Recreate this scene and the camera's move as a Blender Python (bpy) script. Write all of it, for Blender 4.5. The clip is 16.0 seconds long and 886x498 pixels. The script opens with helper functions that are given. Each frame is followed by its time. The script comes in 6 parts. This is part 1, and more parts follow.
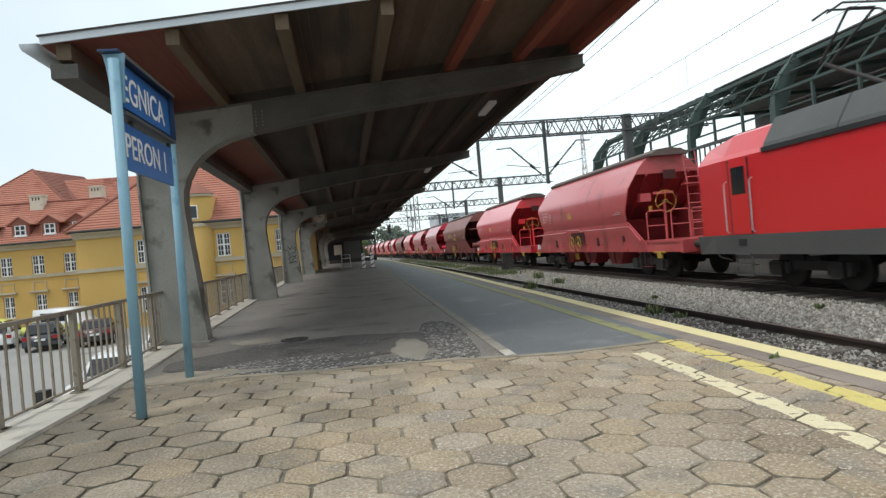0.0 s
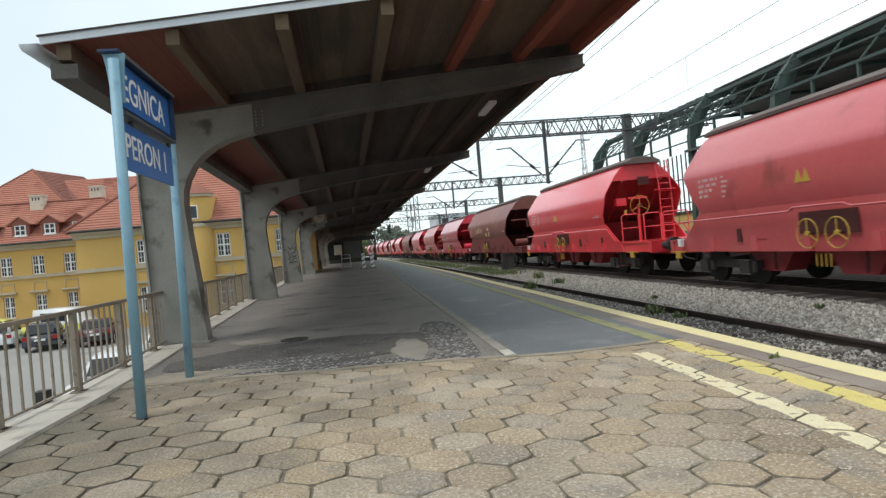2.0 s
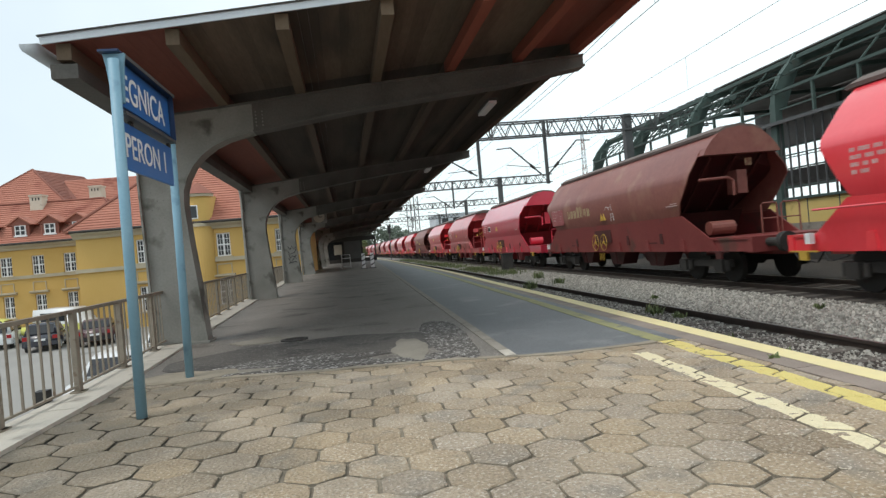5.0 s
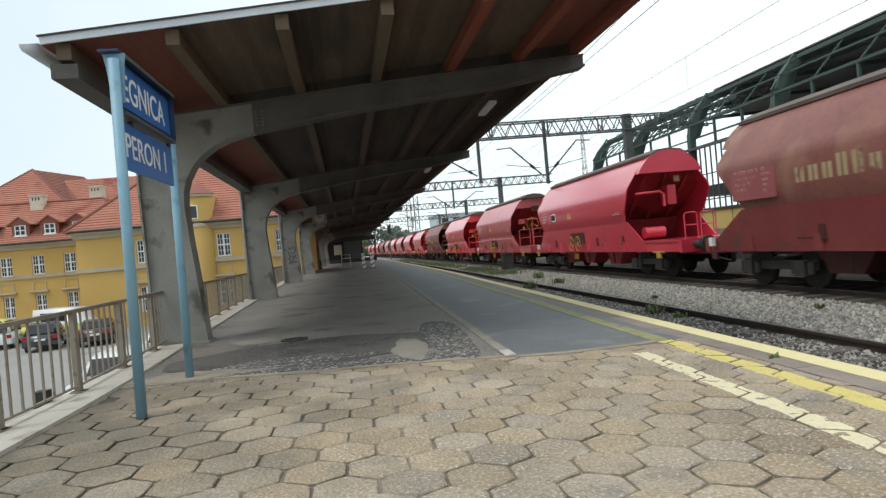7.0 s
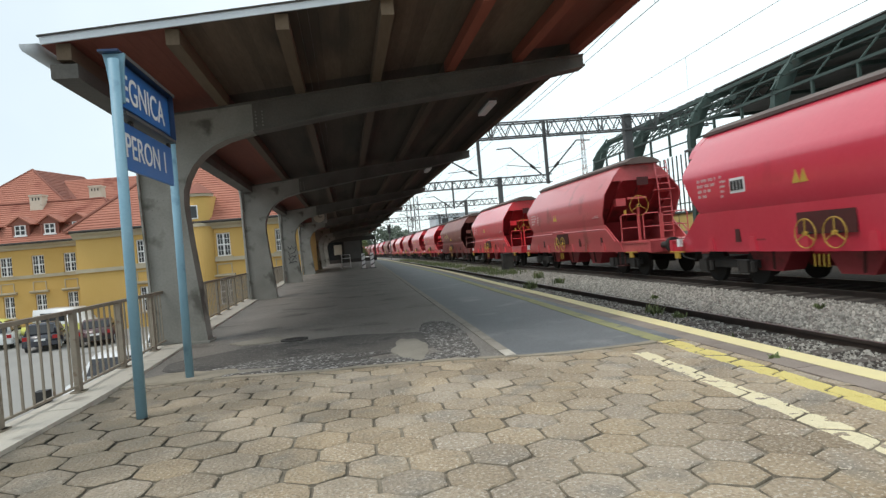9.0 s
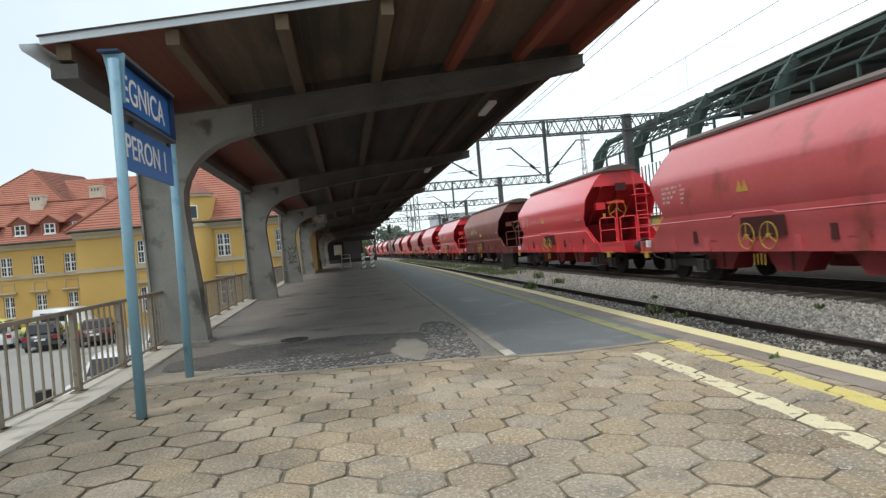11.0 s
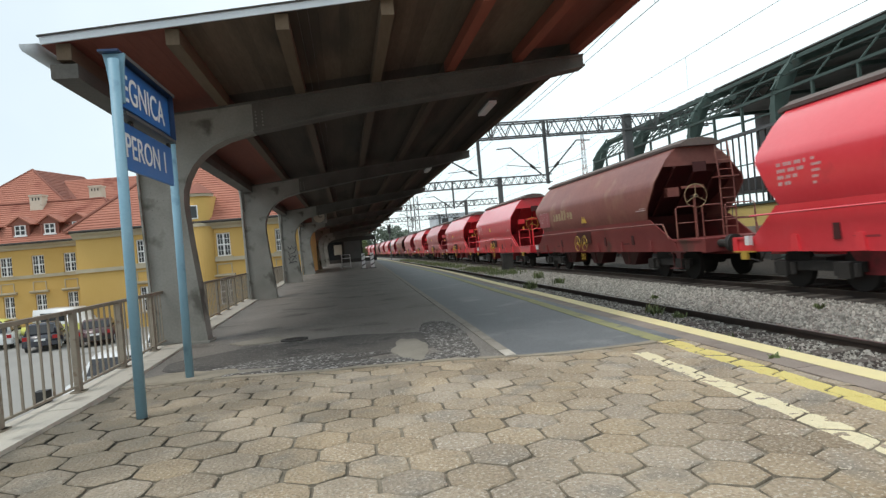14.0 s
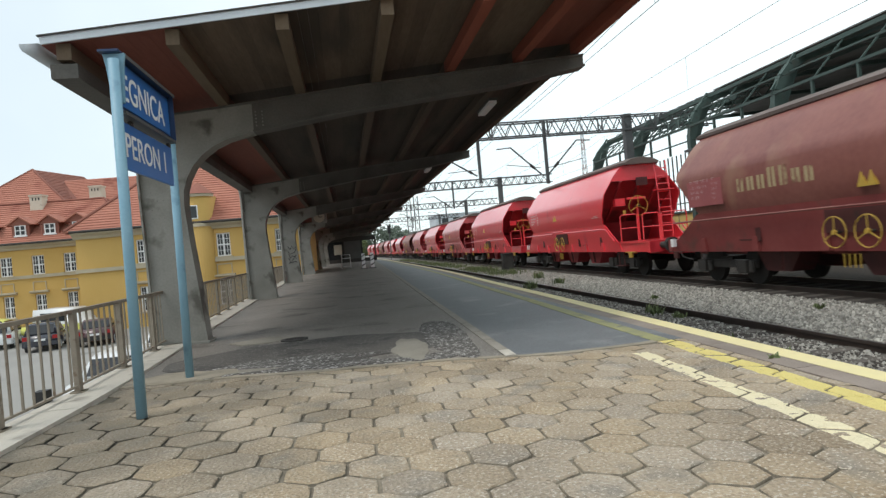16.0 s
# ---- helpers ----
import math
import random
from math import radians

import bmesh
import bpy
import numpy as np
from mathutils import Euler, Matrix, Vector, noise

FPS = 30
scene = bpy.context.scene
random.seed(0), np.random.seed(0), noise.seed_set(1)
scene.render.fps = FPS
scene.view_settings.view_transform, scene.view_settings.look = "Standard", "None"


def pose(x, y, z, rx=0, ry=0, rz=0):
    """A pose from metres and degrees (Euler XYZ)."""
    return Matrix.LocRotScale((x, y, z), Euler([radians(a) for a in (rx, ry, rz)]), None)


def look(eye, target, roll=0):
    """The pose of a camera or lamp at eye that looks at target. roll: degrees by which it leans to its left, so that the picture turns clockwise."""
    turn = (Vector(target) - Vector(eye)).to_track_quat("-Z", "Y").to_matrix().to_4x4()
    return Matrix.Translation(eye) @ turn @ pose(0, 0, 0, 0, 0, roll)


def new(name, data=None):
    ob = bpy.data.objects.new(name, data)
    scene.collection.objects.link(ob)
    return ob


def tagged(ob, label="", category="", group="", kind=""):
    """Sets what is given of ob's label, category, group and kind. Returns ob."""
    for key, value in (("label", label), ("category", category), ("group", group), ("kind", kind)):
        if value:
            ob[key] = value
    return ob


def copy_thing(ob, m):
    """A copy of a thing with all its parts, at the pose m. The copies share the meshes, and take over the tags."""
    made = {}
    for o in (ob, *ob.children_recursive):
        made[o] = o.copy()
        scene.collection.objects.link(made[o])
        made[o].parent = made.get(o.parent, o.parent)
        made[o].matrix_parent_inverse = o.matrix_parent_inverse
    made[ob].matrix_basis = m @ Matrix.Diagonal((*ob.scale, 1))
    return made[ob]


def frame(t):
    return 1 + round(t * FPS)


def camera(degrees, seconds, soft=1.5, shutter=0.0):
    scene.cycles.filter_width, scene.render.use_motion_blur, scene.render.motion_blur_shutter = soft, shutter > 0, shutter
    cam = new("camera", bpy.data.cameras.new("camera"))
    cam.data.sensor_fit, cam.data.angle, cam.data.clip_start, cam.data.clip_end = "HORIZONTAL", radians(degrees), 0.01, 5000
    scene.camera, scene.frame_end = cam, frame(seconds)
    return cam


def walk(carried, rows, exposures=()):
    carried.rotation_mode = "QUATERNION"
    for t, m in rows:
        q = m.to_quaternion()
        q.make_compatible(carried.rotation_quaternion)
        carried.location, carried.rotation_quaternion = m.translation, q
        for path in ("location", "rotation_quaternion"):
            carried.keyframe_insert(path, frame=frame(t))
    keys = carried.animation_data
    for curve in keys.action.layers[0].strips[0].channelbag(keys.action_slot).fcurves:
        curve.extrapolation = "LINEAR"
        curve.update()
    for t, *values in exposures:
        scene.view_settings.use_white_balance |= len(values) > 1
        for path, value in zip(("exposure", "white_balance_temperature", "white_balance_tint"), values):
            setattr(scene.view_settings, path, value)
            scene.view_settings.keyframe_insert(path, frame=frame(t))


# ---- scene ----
cam = camera(70.4, 16.0, soft=1.35, shutter=0.3)
VIEW = look((0, 0, 1.19), (0.13095, 0.99137, 1.19 - 0.00514), -5.05)
walk(cam, [(0.0, VIEW), (16.0, VIEW)], exposures=[(0.0, 0.0), (16.0, 0.0)])

# ---- light: a bright, thinly clouded midday sky and a soft sun ----
SUN_UP, SUN_TURN = radians(60), radians(248)
world = bpy.data.worlds.new("sky")
scene.world = world
world.use_nodes = True
wn, wl = world.node_tree.nodes, world.node_tree.links
sky = wn.new("ShaderNodeTexSky")
sky.sky_type, sky.sun_disc, sky.sun_elevation, sky.sun_rotation = "NISHITA", False, SUN_UP, SUN_TURN
sky.air_density, sky.dust_density, sky.ozone_density = 1.0, 2.0, 0.4
cloud = wn.new("ShaderNodeTexNoise")
cloud.inputs["Scale"].default_value, cloud.inputs["Detail"].default_value = 1.6, 5
ramp = wn.new("ShaderNodeMapRange")
ramp.inputs["From Min"].default_value, ramp.inputs["From Max"].default_value = 0.3, 0.7
ramp.inputs["To Min"].default_value, ramp.inputs["To Max"].default_value = 0.60, 0.82
veil = wn.new("ShaderNodeMix")
veil.data_type = "RGBA"
veil.inputs[7].default_value = (8.9, 10.0, 10.15, 1)
sky_way = wn.new("ShaderNodeTexCoord").outputs["Generated"]
wl.new(sky_way, cloud.inputs["Vector"])
wl.new(cloud.outputs["Fac"], ramp.inputs["Value"])
side = wn.new("ShaderNodeSeparateXYZ")
lean = wn.new("ShaderNodeMath")
lean.operation, lean.use_clamp = "MULTIPLY_ADD", True
lean.inputs[1].default_value = 0.30
wl.new(sky_way, side.inputs[0])
wl.new(side.outputs["X"], lean.inputs[0])
wl.new(ramp.outputs["Result"], lean.inputs[2])
wl.new(lean.outputs[0], veil.inputs[0])
wl.new(sky.outputs["Color"], veil.inputs[6])
wl.new(veil.outputs[2], wn["Background"].inputs["Color"])
wn["Background"].inputs["Strength"].default_value = 0.128
sun_data = bpy.data.lights.new("sun", "SUN")
sun_data.energy, sun_data.angle, sun_data.color = 1.6, radians(24), (1.0, 0.96, 0.9)
sun_way = Vector((math.sin(SUN_TURN) * math.cos(SUN_UP), math.cos(SUN_TURN) * math.cos(SUN_UP), math.sin(SUN_UP)))
new("sun", sun_data).matrix_world = look(sun_way * 60, (0, 0, 0))


# ---- materials ----
def mat(name, a, b=None, rough=0.8, metal=0.0, scale=6.0, fine=60.0, bump=0.15, size=0.01, spots=None, spot_scale=1.5, spot_at=0.6,
        coat=0.0, random=0.0, stretch=(1, 1, 1), island=False, grain=0.45, placed=False, tint=0.0, pits=None):
    """A procedural surface: two colours mixed by broad and fine noise, optional stains of a third, relief from the fine noise."""
    m = bpy.data.materials.new(name)
    m.use_nodes = True
    n, l = m.node_tree.nodes, m.node_tree.links
    p = n["Principled BSDF"]
    b = b or tuple(v * 0.8 for v in a)
    tc, mp = n.new("ShaderNodeTexCoord"), n.new("ShaderNodeMapping")
    mp.inputs["Scale"].default_value = stretch
    l.new(n.new("ShaderNodeNewGeometry").outputs["Position"] if placed else tc.outputs["Object"], mp.inputs["Vector"])

    def noise_node(s, d):
        k = n.new("ShaderNodeTexNoise")
        k.inputs["Scale"].default_value, k.inputs["Detail"].default_value = s, d
        l.new(mp.outputs["Vector"], k.inputs["Vector"])
        return k
    broad, small = noise_node(scale, 5), noise_node(fine, 3)
    add = n.new("ShaderNodeMath")
    add.operation = "MULTIPLY_ADD"
    add.inputs[1].default_value = grain
    l.new(small.outputs["Fac"], add.inputs[0])
    l.new(broad.outputs["Fac"], add.inputs[2])
    r = n.new("ShaderNodeMapRange")
    r.inputs["From Min"].default_value, r.inputs["From Max"].default_value = 0.31 + 0.31 * grain, 0.69 + 0.69 * grain
    l.new(add.outputs[0], r.inputs["Value"])
    mix = n.new("ShaderNodeMix")
    mix.data_type = "RGBA"
    mix.inputs[6].default_value, mix.inputs[7].default_value = (*a, 1), (*b, 1)
    l.new(r.outputs["Result"], mix.inputs[0])
    out = mix.outputs[2]
    if spots:
        st = noise_node(spot_scale, 6)
        sr = n.new("ShaderNodeMapRange")
        sr.inputs["From Min"].default_value, sr.inputs["From Max"].default_value = spot_at, spot_at + 0.12
        l.new(st.outputs["Fac"], sr.inputs["Value"])
        m2 = n.new("ShaderNodeMix")
        m2.data_type = "RGBA"
        m2.inputs[7].default_value = (*spots, 1)
        l.new(sr.outputs["Result"], m2.inputs[0])
        l.new(out, m2.inputs[6])
        out = m2.outputs[2]
    if pits:
        pt = noise_node(pits[1], 2)
        pr = n.new("ShaderNodeMapRange")
        pr.inputs["From Min"].default_value, pr.inputs["From Max"].default_value = pits[2], pits[2] + 0.06
        l.new(pt.outputs["Fac"], pr.inputs["Value"])
        m3 = n.new("ShaderNodeMix")
        m3.data_type = "RGBA"
        m3.inputs[7].default_value = (*pits[0], 1)
        l.new(pr.outputs["Result"], m3.inputs[0])
        l.new(out, m3.inputs[6])
        out = m3.outputs[2]
    if random or island:
        hs = n.new("ShaderNodeHueSaturation")
        vr = n.new("ShaderNodeMapRange")
        vr.inputs["To Min"].default_value, vr.inputs["To Max"].default_value = 1 - random, 1 + random
        src = n.new("ShaderNodeNewGeometry").outputs["Random Per Island"] if island else n.new("ShaderNodeObjectInfo").outputs["Random"]
        l.new(src, vr.inputs["Value"])
        l.new(vr.outputs["Result"], hs.inputs["Value"])
        if tint:
            far = n.new("ShaderNodeMath")
            far.operation = "MULTIPLY"
            far.inputs[1].default_value = 17.3
            fr = n.new("ShaderNodeMath")
            fr.operation = "FRACT"
            sr2 = n.new("ShaderNodeMapRange")
            sr2.inputs["To Min"].default_value, sr2.inputs["To Max"].default_value = 1 - tint, 1 + tint
            l.new(src, far.inputs[0])
            l.new(far.outputs[0], fr.inputs[0])
            l.new(fr.outputs[0], sr2.inputs["Value"])
            l.new(sr2.outputs["Result"], hs.inputs["Saturation"])
        l.new(out, hs.inputs["Color"])
        out = hs.outputs["Color"]
    l.new(out, p.inputs["Base Color"])
    rr = n.new("ShaderNodeMapRange")
    rr.inputs["To Min"].default_value, rr.inputs["To Max"].default_value = max(rough - 0.08, 0.03), min(rough + 0.1, 1)
    l.new(broad.outputs["Fac"], rr.inputs["Value"])
    l.new(rr.outputs["Result"], p.inputs["Roughness"])
    p.inputs["Metallic"].default_value, p.inputs["Coat Weight"].default_value, p.inputs["Coat Roughness"].default_value = metal, coat, 0.22
    if bump:
        bp = n.new("ShaderNodeBump")
        bp.inputs["Strength"].default_value, bp.inputs["Distance"].default_value = bump, size
        l.new(small.outputs["Fac"], bp.inputs["Height"])
        l.new(bp.outputs["Normal"], p.inputs["Normal"])
    return m


HEX = mat("hex_concrete", (0.215, 0.166, 0.112), (0.50, 0.41, 0.295), 0.95, scale=1.1, fine=46, bump=1.0, size=0.028, spots=(0.27, 0.235, 0.185), spot_scale=2.6, spot_at=0.54, random=0.13, grain=0.95, placed=True, tint=0.16, pits=((0.50, 0.44, 0.355), 52, 0.575))
JOINT = mat("joint_dirt", (0.12, 0.104, 0.079), (0.29, 0.25, 0.19), 1.0, scale=3.2, fine=60, bump=0.6, spots=(0.36, 0.315, 0.24), spot_scale=2.3, spot_at=0.50, placed=True, grain=0.8)
OLD_ASPHALT = mat("old_asphalt", (0.098, 0.089, 0.078), (0.245, 0.222, 0.196), 0.62, pits=((0.30, 0.28, 0.25), 40, 0.585), scale=0.7, fine=42, grain=0.9, bump=0.5, size=0.01, spots=(0.07, 0.064, 0.056), spot_scale=0.9, spot_at=0.56)
NEW_ASPHALT = mat("new_asphalt", (0.072, 0.08, 0.086), (0.145, 0.154, 0.163), 0.58, grain=0.9, scale=1.3, fine=70, bump=0.4, size=0.007, spots=(0.165, 0.17, 0.172), spot_scale=1.1, spot_at=0.56, pits=((0.06, 0.064, 0.068), 30, 0.62))
WORN = mat("worn_setts", (0.06, 0.055, 0.05), (0.12, 0.11, 0.1), 0.9, scale=9, fine=60, bump=0.9, size=0.02, spots=(0.46, 0.45, 0.42), spot_scale=26, spot_at=0.53)
PATCH = mat("concrete_patch", (0.18, 0.166, 0.138), (0.30, 0.276, 0.228), 0.95, scale=2, fine=40, bump=0.4)
KERB = mat("kerb_concrete", (0.18, 0.165, 0.138), (0.30, 0.275, 0.235), 0.8, scale=2.5, fine=40, bump=0.4, spots=(0.13, 0.12, 0.1), spot_scale=3)
SLAB = mat("edge_slab", (0.19, 0.155, 0.13), (0.28, 0.235, 0.2), 0.92, scale=2, fine=50, bump=0.4, spots=(0.14, 0.12, 0.10), random=0.12)
COPING = mat("coping_concrete", (0.42, 0.39, 0.335), (0.56, 0.525, 0.455), 0.92, scale=2, fine=40, bump=0.35, spots=(0.24, 0.22, 0.19), spot_scale=2)
OLD_YELLOW = mat("faded_yellow_paint", (0.30, 0.29, 0.12), (0.22, 0.225, 0.13), 0.85, scale=3, fine=60, bump=0.3, spots=(0.15, 0.155, 0.13), spot_scale=4, spot_at=0.58)
YELLOW = mat("yellow_paint", (0.66, 0.56, 0.20), (0.50, 0.44, 0.20), 0.8, scale=5, fine=70, bump=0.3, spots=(0.3, 0.26, 0.17), spot_scale=5, spot_at=0.56)
PALE = mat("pale_yellow_paint", (0.60, 0.55, 0.36), (0.5, 0.45, 0.3), 0.85, scale=7, fine=70, bump=0.3, spots=(0.31, 0.26, 0.19), spot_scale=9, spot_at=0.5)
EDGE_PAINT = mat("edge_paint", (0.72, 0.63, 0.32), (0.65, 0.57, 0.33), 0.8, scale=5, fine=70, bump=0.2, spots=(0.42, 0.36, 0.24), spot_scale=5, spot_at=0.66)
BALLAST = mat("ballast_bed", (0.12, 0.112, 0.10), (0.30, 0.285, 0.255), 1.0, scale=9, fine=28, bump=1.0, size=0.06, spots=(0.11, 0.095, 0.075), spot_scale=14, spot_at=0.56)
STONE = mat("ballast_stone", (0.25, 0.24, 0.212), (0.38, 0.365, 0.325), 0.95, scale=10, fine=60, bump=0.3, random=0.45, island=True)
GROUND = mat("street_asphalt", (0.24, 0.235, 0.22), (0.30, 0.29, 0.27), 0.9, scale=0.3, fine=30, bump=0.3, spots=(0.19, 0.185, 0.175), spot_scale=0.25)
RAIL_SIDE = mat("rail_steel", (0.035, 0.028, 0.024), (0.07, 0.05, 0.04), 0.7, metal=0.3, scale=4, fine=60)
RAIL_TOP = mat("rail_head", (0.16, 0.15, 0.14), (0.24, 0.23, 0.22), 0.4, metal=0.8, scale=4, fine=60)
SLEEPER = mat("sleeper_wood", (0.062, 0.054, 0.046), (0.125, 0.11, 0.095), 0.95, scale=3, fine=40, bump=0.5)
# Darker copy of COLUMN: soot plus the shade under the roof, in one colour.
SOOT_SHADE = mat("sooty_shaded_steel", (0.062, 0.059, 0.052), (0.132, 0.126, 0.112), 0.8, scale=1.2, fine=30, bump=0.2, spots=(0.14, 0.13, 0.115), spot_scale=1.4, spot_at=0.6)
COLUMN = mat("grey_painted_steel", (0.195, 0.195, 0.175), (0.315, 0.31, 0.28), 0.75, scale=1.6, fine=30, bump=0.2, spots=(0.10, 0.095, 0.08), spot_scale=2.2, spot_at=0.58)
# Boards past the front bay, kept dark for the shade under the roof.
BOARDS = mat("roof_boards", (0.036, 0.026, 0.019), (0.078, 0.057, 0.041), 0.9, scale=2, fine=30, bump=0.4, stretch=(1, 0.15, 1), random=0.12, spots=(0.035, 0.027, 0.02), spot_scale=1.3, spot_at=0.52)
# Lighter copy of the boards: daylight reaching the front bay is in the colour.
LIT_FRONT_BOARDS = mat("lit_front_boards", (0.075, 0.052, 0.036), (0.155, 0.112, 0.078), 0.9, scale=2, fine=30, bump=0.4, stretch=(1, 0.15, 1), random=0.16, spots=(0.05, 0.038, 0.028), spot_scale=1.3, spot_at=0.54)
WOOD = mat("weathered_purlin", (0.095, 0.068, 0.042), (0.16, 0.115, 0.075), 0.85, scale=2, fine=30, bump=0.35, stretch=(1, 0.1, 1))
RED_WOOD = mat("red_stained_purlin", (0.21, 0.05, 0.028), (0.29, 0.085, 0.05), 0.8, scale=2, fine=30, bump=0.3, stretch=(1, 0.1, 1))
RED_BOARD = mat("red_stained_board", (0.155, 0.042, 0.027), (0.23, 0.07, 0.046), 0.85, scale=2, fine=30, bump=0.3, stretch=(1, 0.1, 1))
FLASHING = mat("zinc_flashing", (0.48, 0.53, 0.57), (0.6, 0.64, 0.67), 0.55, metal=0.2, scale=2, fine=40, bump=0.1)
POST_BLUE = mat("pale_blue_paint", (0.17, 0.33, 0.43), (0.23, 0.40, 0.50), 0.5, scale=3, fine=50, bump=0.1, spots=(0.12, 0.24, 0.33), spot_scale=5, spot_at=0.62)
SIGN_BLUE = mat("sign_blue", (0.018, 0.12, 0.38), (0.024, 0.14, 0.42), 0.4, scale=2, fine=50, bump=0.03)
SIGN_NAVY = mat("sign_navy", (0.01, 0.03, 0.085), (0.014, 0.04, 0.11), 0.45, scale=2, fine=50, bump=0.03)
WHITE = mat("white_paint", (0.74, 0.75, 0.75), (0.8, 0.8, 0.8), 0.55, scale=4, fine=60, bump=0.05)
RAILING = mat("weathered_railing", (0.21, 0.18, 0.14), (0.29, 0.255, 0.2), 0.75, scale=6, fine=60, bump=0.2, spots=(0.15, 0.10, 0.065), spot_scale=8, spot_at=0.6)
BLACK = mat("black_rubber", (0.012, 0.012, 0.012), (0.03, 0.03, 0.03), 0.7, scale=5, fine=40, bump=0.1)
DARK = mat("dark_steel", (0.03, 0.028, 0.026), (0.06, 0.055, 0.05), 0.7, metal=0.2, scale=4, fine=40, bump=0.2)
BOGIE = mat("greasy_black_steel", (0.013, 0.012, 0.011), (0.032, 0.028, 0.024), 0.75, scale=4, fine=40, bump=0.3)
RED = mat("red_wagon_paint", (0.76, 0.034, 0.050), (0.82, 0.058, 0.076), 0.34, scale=0.7, fine=9, bump=0.03, coat=1.0, spots=(0.55, 0.034, 0.05), spot_scale=0.9, spot_at=0.62)
CRIMSON = mat("crimson_wagon_paint", (0.58, 0.026, 0.058), (0.64, 0.05, 0.084), 0.34, scale=0.7, fine=9, bump=0.03, coat=1.0, spots=(0.48, 0.03, 0.05), spot_scale=0.9, spot_at=0.62)
FADED = mat("faded_red_wagon_paint", (0.52, 0.072, 0.082), (0.57, 0.115, 0.118), 0.42, scale=0.7, fine=9, bump=0.03, coat=0.7, spots=(0.30, 0.06, 0.05), spot_scale=0.9, spot_at=0.58)
BROWN = mat("dusty_brown_wagon_paint", (0.17, 0.046, 0.037), (0.26, 0.096, 0.074), 0.6, scale=0.6, fine=8, bump=0.04, coat=0.2, spots=(0.27, 0.125, 0.085), spot_scale=0.8, spot_at=0.55)
BROWN_LOW = mat("dull_red_frame_paint", (0.17, 0.025, 0.025), (0.22, 0.05, 0.045), 0.55, scale=0.8, fine=9, bump=0.05, spots=(0.10, 0.045, 0.035), spot_scale=1.2)
COVER = mat("wagon_roof_cover", (0.10, 0.075, 0.065), (0.16, 0.125, 0.11), 0.8, scale=1, fine=20, bump=0.1)
YELLOW_ENAMEL = mat("yellow_enamel", (0.52, 0.34, 0.05), (0.44, 0.28, 0.05), 0.5, scale=5, fine=50, bump=0.03)
LOCO_RED = mat("locomotive_red", (0.64, 0.014, 0.022), (0.67, 0.022, 0.03), 0.3, scale=0.5, fine=6, bump=0.02, coat=0.6)
LOCO_GREY = mat("locomotive_grey", (0.062, 0.064, 0.061), (0.095, 0.097, 0.093), 0.55, scale=1, fine=20, bump=0.05)
GLASS_DARK = mat("dark_window_glass", (0.015, 0.017, 0.02), (0.03, 0.033, 0.037), 0.08, scale=1, fine=10, bump=0.0)
GREEN_STEEL = mat("green_painted_steel", (0.04, 0.07, 0.06), (0.065, 0.10, 0.088), 0.7, scale=1.5, fine=30, bump=0.15, spots=(0.06, 0.07, 0.06), spot_scale=2)
GREY_STEEL = mat("galvanised_mast", (0.07, 0.075, 0.075), (0.12, 0.125, 0.125), 0.6, metal=0.3, scale=2, fine=40, bump=0.1)
HALL_ROOF = mat("hall_roof_planks", (0.10, 0.105, 0.10), (0.17, 0.17, 0.165), 0.9, scale=0.8, fine=15, bump=0.3)
PLASTER = mat("yellow_plaster", (0.53, 0.34, 0.098), (0.59, 0.385, 0.13), 0.92, scale=0.4, fine=12, bump=0.15, spots=(0.52, 0.33, 0.095), spot_scale=0.3)
TRIM = mat("stone_trim", (0.38, 0.33, 0.23), (0.48, 0.42, 0.31), 0.9, scale=1, fine=20, bump=0.1)
TILE = mat("clay_roof_tile", (0.33, 0.125, 0.085), (0.43, 0.185, 0.13), 0.85, scale=0.5, fine=5, bump=0.2, spots=(0.24, 0.075, 0.05), spot_scale=0.4, random=0.1, island=True)
TILE_DARK = mat("dark_roof_tile", (0.20, 0.075, 0.055), (0.27, 0.11, 0.08), 0.88, scale=0.5, fine=5, bump=0.2, random=0.1, island=True)
CHIMNEY = mat("chimney_render", (0.50, 0.45, 0.36), (0.6, 0.55, 0.46), 0.95, scale=1.5, fine=20, bump=0.2, spots=(0.36, 0.31, 0.25))
LEAF = mat("leaf_green", (0.085, 0.115, 0.04), (0.15, 0.18, 0.075), 0.75, scale=3, fine=20, bump=0.0, random=0.35, island=True)
BARK = mat("bark", (0.06, 0.045, 0.035), (0.1, 0.08, 0.06), 0.95, scale=5, fine=30, bump=0.5)
FAR_LEAF = mat("far_leaf", (0.10, 0.13, 0.10), (0.15, 0.18, 0.14), 0.9, scale=1, fine=8, bump=0.0, random=0.25, island=True)


